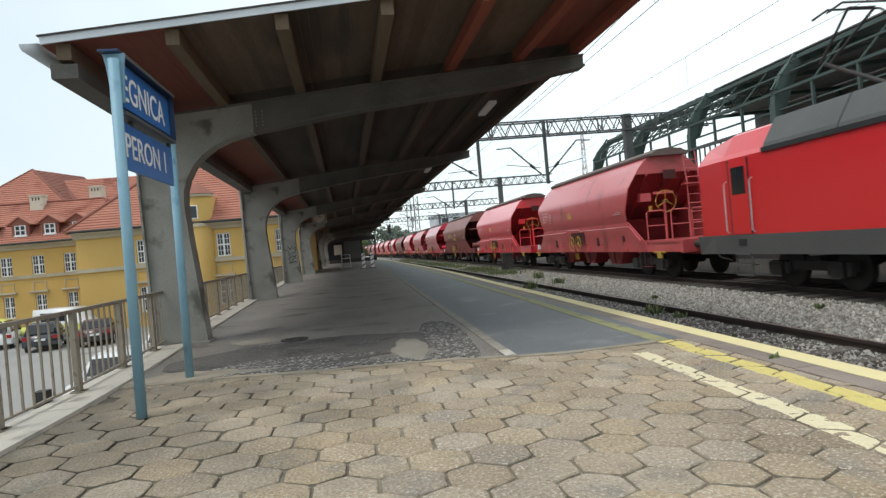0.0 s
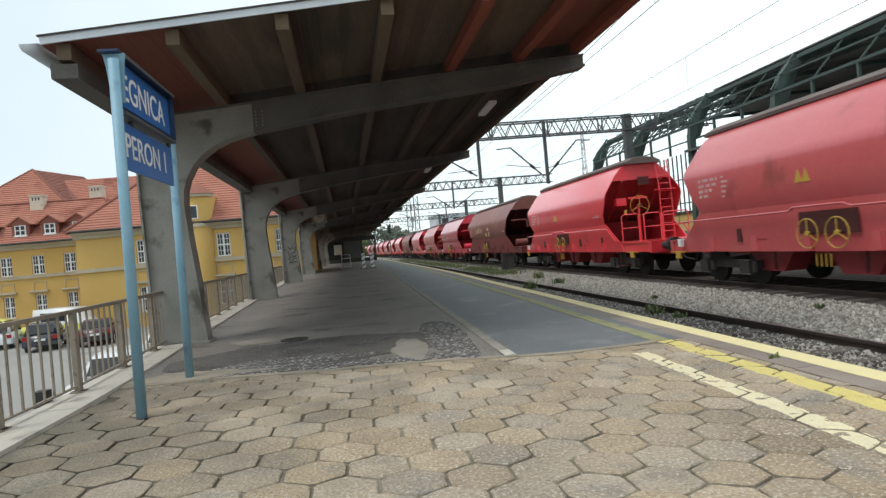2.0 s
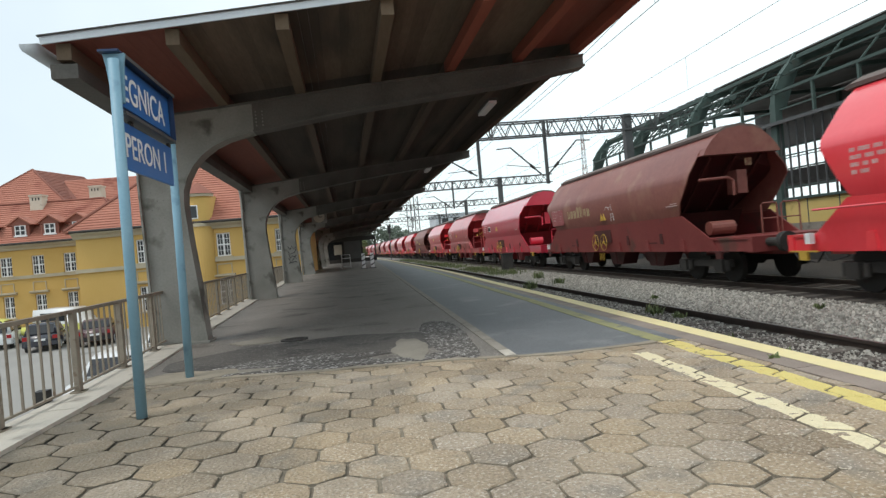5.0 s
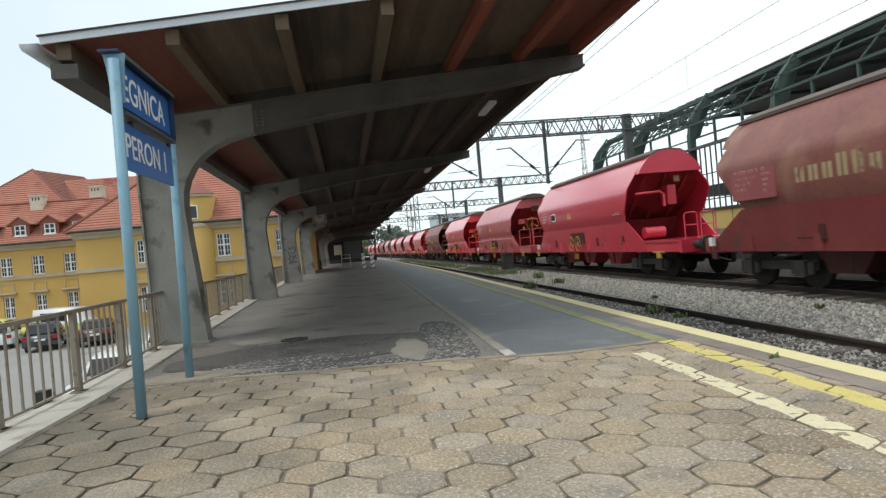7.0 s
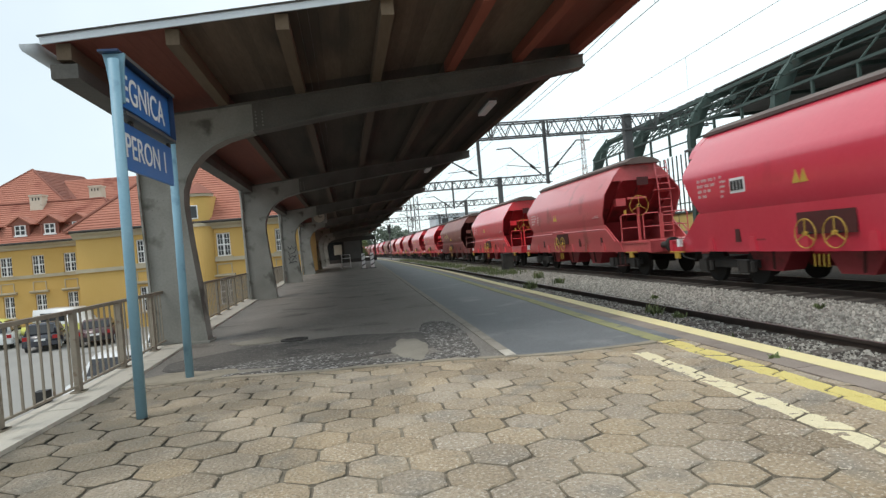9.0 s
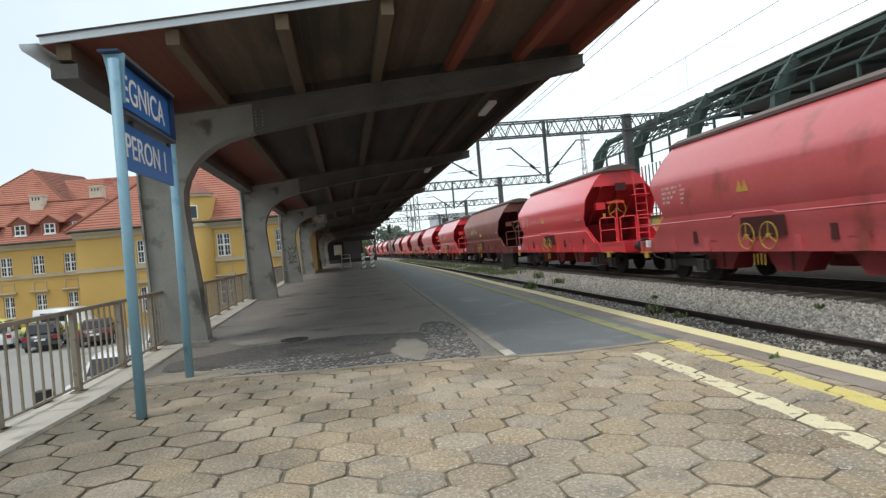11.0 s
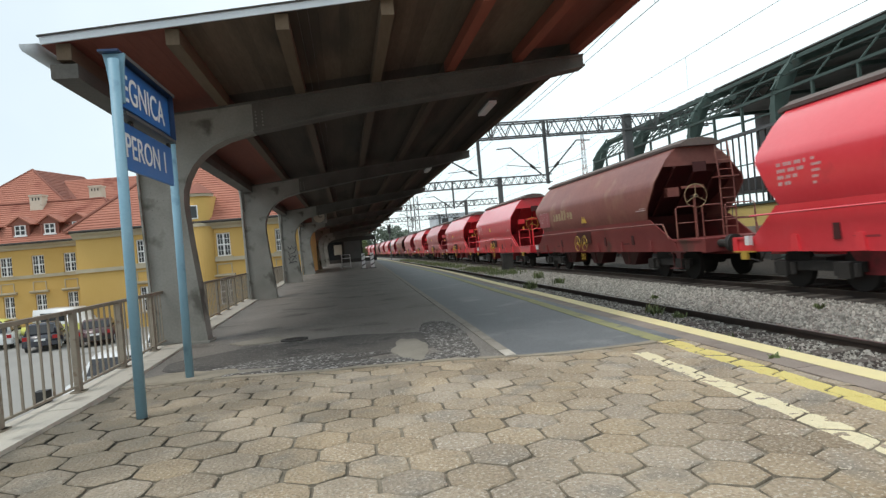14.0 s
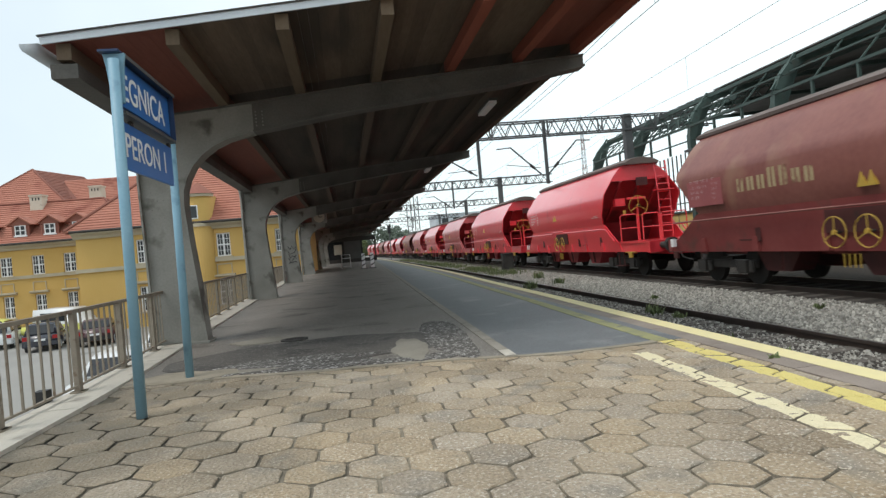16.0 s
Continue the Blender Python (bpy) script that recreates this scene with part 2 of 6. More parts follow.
def paint_stripe(m, colour, slope, start, half, end, keep):
    """A worn painted stripe across the paving, kept where the slabs still hold it."""
    n, l = m.node_tree.nodes, m.node_tree.links
    p = n["Principled BSDF"]
    base = p.inputs["Base Color"].links[0].from_socket
    split = n.new("ShaderNodeSeparateXYZ")
    at = n.new("ShaderNodeNewGeometry")
    l.new(at.outputs["Position"], split.inputs[0])

    def calc(op, a, b):
        k = n.new("ShaderNodeMath")
        k.operation = op
        for i, v in enumerate((a, b)):
            if isinstance(v, (int, float)):
                k.inputs[i].default_value = v
            else:
                l.new(v, k.inputs[i])
        return k.outputs[0]
    mid = calc("ADD", calc("MULTIPLY", split.outputs["Y"], slope), start)
    wob = n.new("ShaderNodeTexNoise")
    wob.inputs["Scale"].default_value = 14
    l.new(at.outputs["Position"], wob.inputs["Vector"])
    off = calc("ABSOLUTE", calc("SUBTRACT", split.outputs["X"], calc("ADD", mid, calc("MULTIPLY", wob.outputs["Fac"], 0.03))), 0)
    inside = calc("MULTIPLY", calc("LESS_THAN", off, half), calc("LESS_THAN", split.outputs["Y"], end))
    worn = n.new("ShaderNodeTexNoise")
    worn.inputs["Scale"].default_value, worn.inputs["Detail"].default_value = 9, 8
    l.new(at.outputs["Position"], worn.inputs["Vector"])
    fac = calc("MULTIPLY", inside, calc("MULTIPLY", calc("LESS_THAN", worn.outputs["Fac"], keep), 0.93))
    mix = n.new("ShaderNodeMix")
    mix.data_type = "RGBA"
    mix.inputs[7].default_value = (*colour, 1)
    l.new(fac, mix.inputs[0])
    l.new(base, mix.inputs[6])
    l.new(mix.outputs[2], p.inputs["Base Color"])
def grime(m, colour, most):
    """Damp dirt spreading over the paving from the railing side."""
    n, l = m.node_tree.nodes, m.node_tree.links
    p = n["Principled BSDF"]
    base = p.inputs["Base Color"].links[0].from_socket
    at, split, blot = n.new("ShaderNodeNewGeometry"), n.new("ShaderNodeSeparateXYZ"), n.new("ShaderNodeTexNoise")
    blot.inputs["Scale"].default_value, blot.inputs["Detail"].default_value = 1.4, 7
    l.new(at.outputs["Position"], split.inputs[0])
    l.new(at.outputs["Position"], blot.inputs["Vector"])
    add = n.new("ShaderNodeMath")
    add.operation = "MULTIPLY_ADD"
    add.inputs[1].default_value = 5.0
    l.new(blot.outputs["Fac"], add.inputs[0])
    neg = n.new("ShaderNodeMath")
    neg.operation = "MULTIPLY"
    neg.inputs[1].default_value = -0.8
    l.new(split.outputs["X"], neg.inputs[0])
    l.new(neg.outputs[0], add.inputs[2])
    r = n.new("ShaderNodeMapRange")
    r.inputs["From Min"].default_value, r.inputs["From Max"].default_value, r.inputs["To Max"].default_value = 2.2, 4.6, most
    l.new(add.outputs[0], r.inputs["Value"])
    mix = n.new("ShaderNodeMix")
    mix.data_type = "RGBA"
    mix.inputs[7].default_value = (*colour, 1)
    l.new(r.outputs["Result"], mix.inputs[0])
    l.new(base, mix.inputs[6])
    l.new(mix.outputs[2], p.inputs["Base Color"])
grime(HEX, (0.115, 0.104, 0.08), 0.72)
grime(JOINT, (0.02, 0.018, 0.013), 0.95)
paint_stripe(HEX, (0.78, 0.70, 0.47), 0.028, 2.40, 0.078, 5.75, 0.61)
paint_stripe(HEX, (0.70, 0.59, 0.20), 0.012, 2.985, 0.092, 6.6, 0.67)
MORTAR = mat("pale_mortar", (0.21, 0.185, 0.14), (0.33, 0.29, 0.225), 0.95, scale=3, fine=50, bump=0.5, spots=(0.16, 0.14, 0.11), spot_scale=4)
STENCIL = mat("stencil_paint", (0.62, 0.50, 0.48), (0.48, 0.32, 0.31), 0.6, scale=4, fine=30, bump=0.02)


# ---- building helpers ----
def box(bm, x0, x1, y0, y1, z0, z1):
    v = [bm.verts.new(c) for c in ((x0, y0, z0), (x1, y0, z0), (x1, y1, z0), (x0, y1, z0), (x0, y0, z1), (x1, y0, z1), (x1, y1, z1), (x0, y1, z1))]
    for f in ((3, 2, 1, 0), (4, 5, 6, 7), (0, 1, 5, 4), (1, 2, 6, 5), (2, 3, 7, 6), (3, 0, 4, 7)):
        bm.faces.new([v[i] for i in f])
    return v


def beam(bm, p, q, w, h=None, up=(0, 0, 1)):
    """A bar of w by h (h along up) from p to q."""
    p, q, h = Vector(p), Vector(q), h or w
    d = (q - p).normalized()
    u = Vector(up)
    if abs(d.dot(u)) > 0.98:
        u = Vector((0, 1, 0))
    s = d.cross(u).normalized()
    u = s.cross(d).normalized()
    v = [bm.verts.new(c + s * (a * w / 2) + u * (b * h / 2)) for c in (p, q) for a, b in ((-1, -1), (1, -1), (1, 1), (-1, 1))]
    for f in ((3, 2, 1, 0), (4, 5, 6, 7), (0, 1, 5, 4), (1, 2, 6, 5), (2, 3, 7, 6), (3, 0, 4, 7)):
        bm.faces.new([v[i] for i in f])


def tube(bm, pts, r, n=8, closed=False):
    """A round bar through the points."""
    pts = [Vector(p) for p in pts]
    rings = []
    for i, p in enumerate(pts):
        a = pts[i - 1] if (i or closed) else p
        b = pts[(i + 1) % len(pts)] if (i < len(pts) - 1 or closed) else p
        d = (b - a).normalized()
        u = Vector((0, 0, 1)) if abs(d.z) < 0.9 else Vector((1, 0, 0))
        s = d.cross(u).normalized()
        u = s.cross(d)
        rings.append([bm.verts.new(p + s * r * math.cos(2 * math.pi * k / n) + u * r * math.sin(2 * math.pi * k / n)) for k in range(n)])
    for i in range(len(rings) - (0 if closed else 1)):
        a, b = rings[i], rings[(i + 1) % len(rings)]
        for k in range(n):
            bm.faces.new((a[k], a[(k + 1) % n], b[(k + 1) % n], b[k]))
    if not closed:
        bm.faces.new(rings[0][::-1])
        bm.faces.new(rings[-1])


def prism(bm, profile, axis, a, b):
    """A 2D outline carried from a to b along an axis (0 x, 1 y, 2 z)."""
    def at(p, t):
        c = list(p)
        c.insert(axis, t)
        return bm.verts.new(c)
    lo, hi = [at(p, a) for p in profile], [at(p, b) for p in profile]
    n = len(profile)
    bm.faces.new(lo[::-1])
    bm.faces.new(hi)
    for i in range(n):
        bm.faces.new((lo[i], lo[(i + 1) % n], hi[(i + 1) % n], hi[i]))


def disc(bm, centre, axis, r, w, n=20):
    """A solid wheel of width w about an axis."""
    c = Vector(centre)
    s = [Vector((0, 1, 0)), Vector((0, 0, 1)), Vector((1, 0, 0))][axis]
    u = [Vector((0, 0, 1)), Vector((1, 0, 0)), Vector((0, 1, 0))][axis]
    d = s.cross(u) * (w / 2)
    rings = [[bm.verts.new(c + e + (s * math.cos(2 * math.pi * k / n) + u * math.sin(2 * math.pi * k / n)) * r) for k in range(n)] for e in (-d, d)]
    bm.faces.new(rings[0][::-1])
    bm.faces.new(rings[1])
    for k in range(n):
        bm.faces.new((rings[0][k], rings[0][(k + 1) % n], rings[1][(k + 1) % n], rings[1][k]))


def mesh_of(name, bm, material, smooth=False, bevel=0.0):
    if bevel:
        sharp = [e for e in bm.edges if len(e.link_faces) == 2 and e.calc_face_angle(0) > 0.5]
        bmesh.ops.bevel(bm, geom=sharp, offset=bevel, segments=2, affect="EDGES", clamp_overlap=True)
    bmesh.ops.recalc_face_normals(bm, faces=bm.faces)
    me = bpy.data.meshes.new(name)
    bm.to_mesh(me)
    bm.free()
    me.materials.append(material)
    if smooth:
        me.shade_smooth()
    return me


def part(name, bm, material, parent=None, label="", smooth=False, bevel=0.0, at=None):
    ob = new(name, mesh_of(name, bm, material, smooth, bevel))
    if parent:
        ob.parent = parent
    if at is not None:
        ob.matrix_basis = at
    return tagged(ob, label) if label else ob


def made(fill, *args):
    bm = bmesh.new()
    fill(bm, *args)
    return bm


def boxes(*rows):
    bm = bmesh.new()
    for r in rows:
        box(bm, *r)
    return bm


def thing(name, label, category, group="", at=None):
    ob = tagged(new(name), label, category, group)
    if at is not None:
        ob.matrix_basis = at
    return ob


def ribbon(bm, left, right, z, thick):
    """A slab between two border lines of (x, y) points, top at z."""
    top = [(bm.verts.new((*a, z)), bm.verts.new((*b, z))) for a, b in zip(left, right)]
    low = [(bm.verts.new((*a, z - thick)), bm.verts.new((*b, z - thick))) for a, b in zip(left, right)]
    for i in range(len(top) - 1):
        bm.faces.new((top[i][0], top[i][1], top[i + 1][1], top[i + 1][0]))
        bm.faces.new((low[i][0], low[i + 1][0], low[i + 1][1], low[i][1]))
        bm.faces.new((top[i][0], top[i + 1][0], low[i + 1][0], low[i][0]))
        bm.faces.new((top[i][1], low[i][1], low[i + 1][1], top[i + 1][1]))
    for e in (0, -1):
        bm.faces.new((top[e][0], low[e][0], low[e][1], top[e][1]))


# ---- plan: y runs along the platform, x towards the tracks, platform top at z = 0 ----
RAIL_Z = -0.43
TRACK_1, TRACK_2 = 5.33, 10.45
STREET_Z = -2.6


def bend(y):
    """How far the line swings aside beyond the straight, and its heading."""
    d, e = max(y - 80.0, 0.0), max(y - 30.0, 0.0)
    fade = math.exp(-e / 12)
    return -d * d / 5760 - 0.013 * (e - 12 * (1 - fade)), math.atan(d / 2880 + 0.013 * (1 - fade))


def edge_x(y):
    """The platform's edge."""
    return float(np.interp(y, (-30, 4, 6.3, 8.75, 11, 16, 27, 80), (3.66, 3.68, 3.70, 3.73, 3.79, 3.84, 4.02, 4.02))) + bend(y)[0]


def coping_x(y):
    """The inner side of the coping under the railing."""
    return float(np.interp(y, (-30, 5, 6.6, 8.8, 12, 20, 220), (-2.62, -2.60, -2.57, -2.67, -2.86, -3.28, -12.28)))


def canopy_x(y):
    return -0.022 * (y - 10.4)


YS = [-30, -10, 0, 3, 4, 6, 8.75, 12, 16, 20, 25, 30, 40, 60, 80, 95, 110, 130, 150, 180, 220]


# ---- ground: one sheet, the street low beside the raised platform ----
def ground_sheet(bm):
    prof = [(-2500, STREET_Z), (-120, STREET_Z), (-30, STREET_Z), (-3.75, STREET_Z), (-3.74, -0.62), (3.0, -0.62), (14, -0.62), (80, -0.62), (2500, -0.62)]
    ys = [-2500, -300, -60, -20, 0, 20, 40, 60, 80, 120, 200, 300, 700, 2800]
    def sway(x, y):
        return x - (0.045 * (y - 4.5) if -5 < x < -3 and y < 130 else (0.045 * 125.5 if -5 < x < -3 else 0))
    rows = [[bm.verts.new((sway(x, y), y, z)) for x, z in prof] for y in ys]
    for a, b in zip(rows, rows[1:]):
        for i in range(len(prof) - 1):
            bm.faces.new((a[i], a[i + 1], b[i + 1], b[i]))
tagged(part("ground", made(ground_sheet), GROUND), "grey asphalt street and yard below the platform", "ground", kind="structure")


def bed(bm, x0, x1):
    ys = [-60] + YS[1:] + [260, 300, 350, 420]
    ribbon(bm, [(x0 + bend(y)[0], y) for y in ys], [(x1 + bend(y)[0], y) for y in ys], -0.56, 0.3)
tagged(part("track_bed", made(bed, 2.6, 22.0), BALLAST), "grey crushed stone ballast bed under the tracks", "track bed", kind="structure")


# ---- tracks ----
def rail_line(bm, x, z, w, h):
    ys = [-60, 0, 40, 80] + list(range(95, 420, 15))
    ribbon(bm, [(x - w / 2 + bend(y)[0], y) for y in ys], [(x + w / 2 + bend(y)[0], y) for y in ys], z, h)


for axis in (TRACK_1, TRACK_2):
    track = thing("railway_track", "standard gauge track with rusty rails on dark sleepers", "railway track", "tracks beside the platform")
    for side in (-0.755, 0.755):
        r = part("rail", made(rail_line, axis + side, RAIL_Z - 0.004, 0.068, 0.04), RAIL_SIDE, track)
        part("rail_head", made(rail_line, axis + side, RAIL_Z, 0.05, 0.008), RAIL_TOP, r, "steel rail head worn bright")
        part("rail_web", made(rail_line, axis + side, RAIL_Z - 0.042, 0.025, 0.1), RAIL_SIDE, r)
        part("rail_foot", made(rail_line, axis + side, RAIL_Z - 0.135, 0.13, 0.02), RAIL_SIDE, r)
    tie = mesh_of("sleeper", boxes((-1.3, 1.3, -0.12, 0.12, -0.1, 0.005)), SLEEPER)
    for i in range(150):
        y = -4 + i * 0.62
        s = new("sleeper", tie)
        s.parent = track
        s.matrix_basis = pose(axis + bend(y)[0], y, RAIL_Z - 0.117, 0, 0, random.uniform(-1, 1))


def stones(count, x0, x1, y0, y1, z, lo, hi):
    """Loose angular stones, one mesh."""
    rng = np.random.default_rng(7)
    base = np.array([(1, 0, -.3), (.2, .9, -.3), (-.9, .4, -.3), (-.5, -.9, -.3), (.4, -.2, .8), (-.3, .3, .7)])
    faces = [(0, 1, 4), (1, 5, 4), (1, 2, 5), (2, 3, 5), (3, 4, 5), (3, 0, 4)]
    verts, polys = [], []
    for k in range(count):
        a, s = rng.uniform(0, 6.28), rng.uniform(lo, hi)
        y = y0 + (y1 - y0) * rng.uniform() ** 1.25
        c, d = math.cos(a), math.sin(a)
        p = base * rng.uniform(0.65, 1.25, (6, 1)) * s * (1, rng.uniform(0.6, 1), rng.uniform(0.6, 1.1))
        p = np.stack([p[:, 0] * c - p[:, 1] * d, p[:, 0] * d + p[:, 1] * c, p[:, 2]], 1) + (rng.uniform(x0, x1), y, z + rng.uniform(-0.01, 0.02))
        polys += [tuple(6 * k + i for i in f) for f in faces]
        verts.append(p)
    me = bpy.data.meshes.new("stones")
    me.from_pydata(np.concatenate(verts).tolist(), [], polys)
    me.materials.append(STONE)
    return me


tagged(new("ballast_stones", stones(26000, 6.2, 9.05, 4.5, 34, -0.56, 0.022, 0.05)), "loose pale grey ballast stones between the tracks", "ballast", kind="stuff")
def dark_bed(bm, x0, x1):
    ys = [-60, 0, 40, 80] + list(range(95, 420, 15))
    ribbon(bm, [(x0 + bend(y)[0], y) for y in ys], [(x1 + bend(y)[0], y) for y in ys], -0.552, 0.1)
# Oil-dark ballast, made darker and wider for the shade under the train.
OILY_SHADED = mat("shaded_oily_ballast", (0.022, 0.018, 0.015), (0.055, 0.046, 0.038), 0.95, scale=8, fine=26, bump=0.9, size=0.05, spots=(0.09, 0.076, 0.062), spot_scale=11, spot_at=0.6)
tagged(part("track_bed_oily", made(dark_bed, 9.0, 16.9), OILY_SHADED), "oil-soaked ballast under the running track, train shade in its colour", "track bed", kind="structure")
tagged(part("track_bed_oily", made(dark_bed, 4.0, 6.22), OILY_SHADED), "dark oil-soaked ballast beside the platform", "track bed", kind="structure")
tagged(new("ballast_stones", stones(15000, 3.9, 6.0, 3, 26, -0.565, 0.02, 0.042)), "loose stones between rail and platform wall", "ballast", kind="stuff")


# ---- platform ----
def strip(bm, fa, fb, y0, y1, z, thick):
    ys = [y0] + [y for y in YS if y0 < y < y1] + [y1]
    ribbon(bm, [(fa(y), y) for y in ys], [(fb(y), y) for y in ys], z, thick)


def front_y(x):
    """Where the hexagon paving ends and the asphalt begins."""
    return float(np.interp(x, (-2.6, -1.5, -0.6, 0.26, 0.85, 1.45, 1.95, 2.57, 3.13), (6.98, 6.9, 6.66, 6.58, 6.47, 6.26, 6.13, 6.15, 6.22)))


kerb_l = lambda y: 1.37 + 0.006 * (y - 6)
kerb_r = lambda y: 1.485 + 0.006 * (y - 6)
yel_l = lambda y: edge_x(y) - 0.76
yel_r = lambda y: edge_x(y) - 0.585
platform = tagged(new("platform"), "railway platform paved with concrete hexagons and patched asphalt", "platform", kind="structure")
part("platform_body", made(strip, lambda y: coping_x(y) - 0.45, lambda y: edge_x(y) - 0.12, -30, 200, -0.020, 0.7), JOINT, platform)


def left_asphalt(bm):
    xs = np.linspace(0, 1, 9)
    a = [(coping_x(7) + 0.01 + (kerb_l(7) - coping_x(7)) * s) for s in xs]
    near = [bm.verts.new((x, front_y(x) + 0.03 * noise.noise((x * 5, 2, 7)), 0.006)) for x in a]
    rows = [near]
    for y in [8, 10, 14, 20, 30, 45, 70, 100, 150, 200]:
        rows.append([bm.verts.new((coping_x(y) + 0.01 + (kerb_l(y) - coping_x(y) - 0.01) * s, y, 0.006 + 0.006 * noise.noise((s * 3, y * .4, 1)))) for s in xs])
    for r, q in zip(rows, rows[1:]):
        for i in range(8):
            bm.faces.new((r[i], r[i + 1], q[i + 1], q[i]))
part("asphalt_old", made(left_asphalt), OLD_ASPHALT, platform, "dark worn asphalt under the canopy")
def fillet(bm):
    xs = np.linspace(-3.0, 2.95, 40)
    a = [(x, front_y(x) - 0.055 + 0.02 * noise.noise((x * 4, 0, 3))) for x in xs]
    b = [(x, front_y(x) + 0.05 + 0.03 * noise.noise((x * 6, 5, 3))) for x in xs]
    ribbon(bm, b, a, 0.011, 0.03)
part("mortar_strip", made(fillet), MORTAR, platform, "pale mortar strip where paving meets asphalt")
part("asphalt_new", made(strip, kerb_r, lambda y: edge_x(y) - 0.436, 6.2, 200, 0.006, 0.05), NEW_ASPHALT, platform, "smooth blue-grey newer asphalt")
part("kerb_end", made(strip, kerb_l, kerb_r, 6.27, 6.62, 0.0195, 0.01), COPING, platform, "kerb end painted white")
for i in range(60):
    y = 6.25 + i * 1.0
    part("kerb_stone", made(strip, kerb_l, kerb_r, y, y + 0.985, 0.016, 0.06), KERB, platform)
part("kerb", made(strip, kerb_l, kerb_r, 66.3, 200, 0.012, 0.06), KERB, platform)
for i in range(70):
    y = -3 + i * 1.25
    part("edge_slab", made(strip, lambda v: edge_x(v) - 0.43, edge_x, y, y + 1.238, 0.0, 0.14), SLAB, platform)
part("edge_strip", made(strip, lambda v: edge_x(v) - 0.43, edge_x, 84.6, 200, 0.0, 0.14), SLAB, platform)
part("edge_line", made(strip, lambda v: edge_x(v) - 0.225, lambda v: edge_x(v) - 0.02, -20, 200, 0.0045, 0.004), EDGE_PAINT, platform, "pale yellow line along the edge")
part("yellow_line", made(strip, yel_l, yel_r, 6.2, 200, 0.0105, 0.004), OLD_YELLOW, platform, "faded yellow safety line on asphalt")
def blob(bm, cx, cy, rx, ry, z, seed, n=28, rough=0.25):
    ring = []
    for k in range(n):
        a = 2 * math.pi * k / n
        q = 1 + rough * noise.noise((math.cos(a) * 1.7 + seed, math.sin(a) * 1.7, seed)) * 2
        ring.append(bm.verts.new((cx + rx * q * math.cos(a), cy + ry * q * math.sin(a), z)))
    foot = [bm.verts.new((v.co.x, v.co.y, z - 0.03)) for v in ring]
    bm.faces.new(ring)
    for k in range(n):
        bm.faces.new((ring[k - 1], foot[k - 1], foot[k], ring[k]))
TAR = mat("dark_tar_asphalt", (0.05, 0.046, 0.041), (0.12, 0.11, 0.098), 0.7, scale=1.6, fine=42, grain=0.9, bump=0.5, size=0.01, pits=((0.22, 0.205, 0.185), 40, 0.6), spots=(0.045, 0.042, 0.038), spot_scale=1.5, spot_at=0.52)
part("tar_patch", made(blob, -0.6, 8.15, 1.7, 1.12, 0.0115, 8.6, 40, 0.12), TAR, platform, "darker tarred asphalt near the paving")
part("worn_setts", made(blob, 1.02, 8.3, 0.3, 1.7, 0.0135, 3.3, 28, 0.12), WORN, platform, "worn patch with pale setts showing")
for k in range(15):
    bx = -2.2 + k * 0.23
    part("worn_setts", made(blob, bx, front_y(bx) + random.uniform(0.18, 0.34), random.uniform(0.16, 0.3), random.uniform(0.12, 0.2), 0.0130 + 0.0004 * (k % 3), k * 1.7), WORN, platform)
part("worn_setts", made(blob, -1.0, 7.35, 1.0, 0.34, 0.0135, 5.1), WORN, platform)
part("concrete_patch", made(blob, 0.47, 7.55, 0.2, 0.8, 0.0145, 1.7), PATCH, platform, "pale concrete patch")
part("concrete_patch", made(blob, -1.55, 9.68, 0.5, 0.3, 0.0145, 2.2), PATCH, platform)
part("concrete_patch", made(blob, -1.75, 7.1, 0.75, 0.12, 0.0145, 9.4), PATCH, platform)
part("concrete_patch", made(blob, -2.05, 7.2, 0.66, 0.26, 0.0165, 6.2), MORTAR, platform, "pale crumbling mortar patch")
cover = thing("manhole_cover", "round dark iron manhole cover set in the asphalt", "manhole cover")
part("lid", made(disc, (-1.06, 9.42, 0.012), 2, 0.2, 0.02, 28), DARK, cover)
for k in range(4):
    part("rib", boxes((-1.19, -0.93, 9.32 + k * 0.06, 9.345 + k * 0.06, 0.01, 0.025)), DARK, cover)
for i in range(50):
    y = -4 + i * 2.0
    part("coping_stone", made(strip, lambda v: coping_x(v) - 0.45, coping_x, y, y + 1.985, 0.035, 0.2), COPING, platform)
part("retaining_wall", made(strip, lambda v: coping_x(v) - 0.42, lambda v: coping_x(v) - 0.1, -30, 125, -0.17, 2.45), COPING, platform, "concrete retaining wall below the railing")


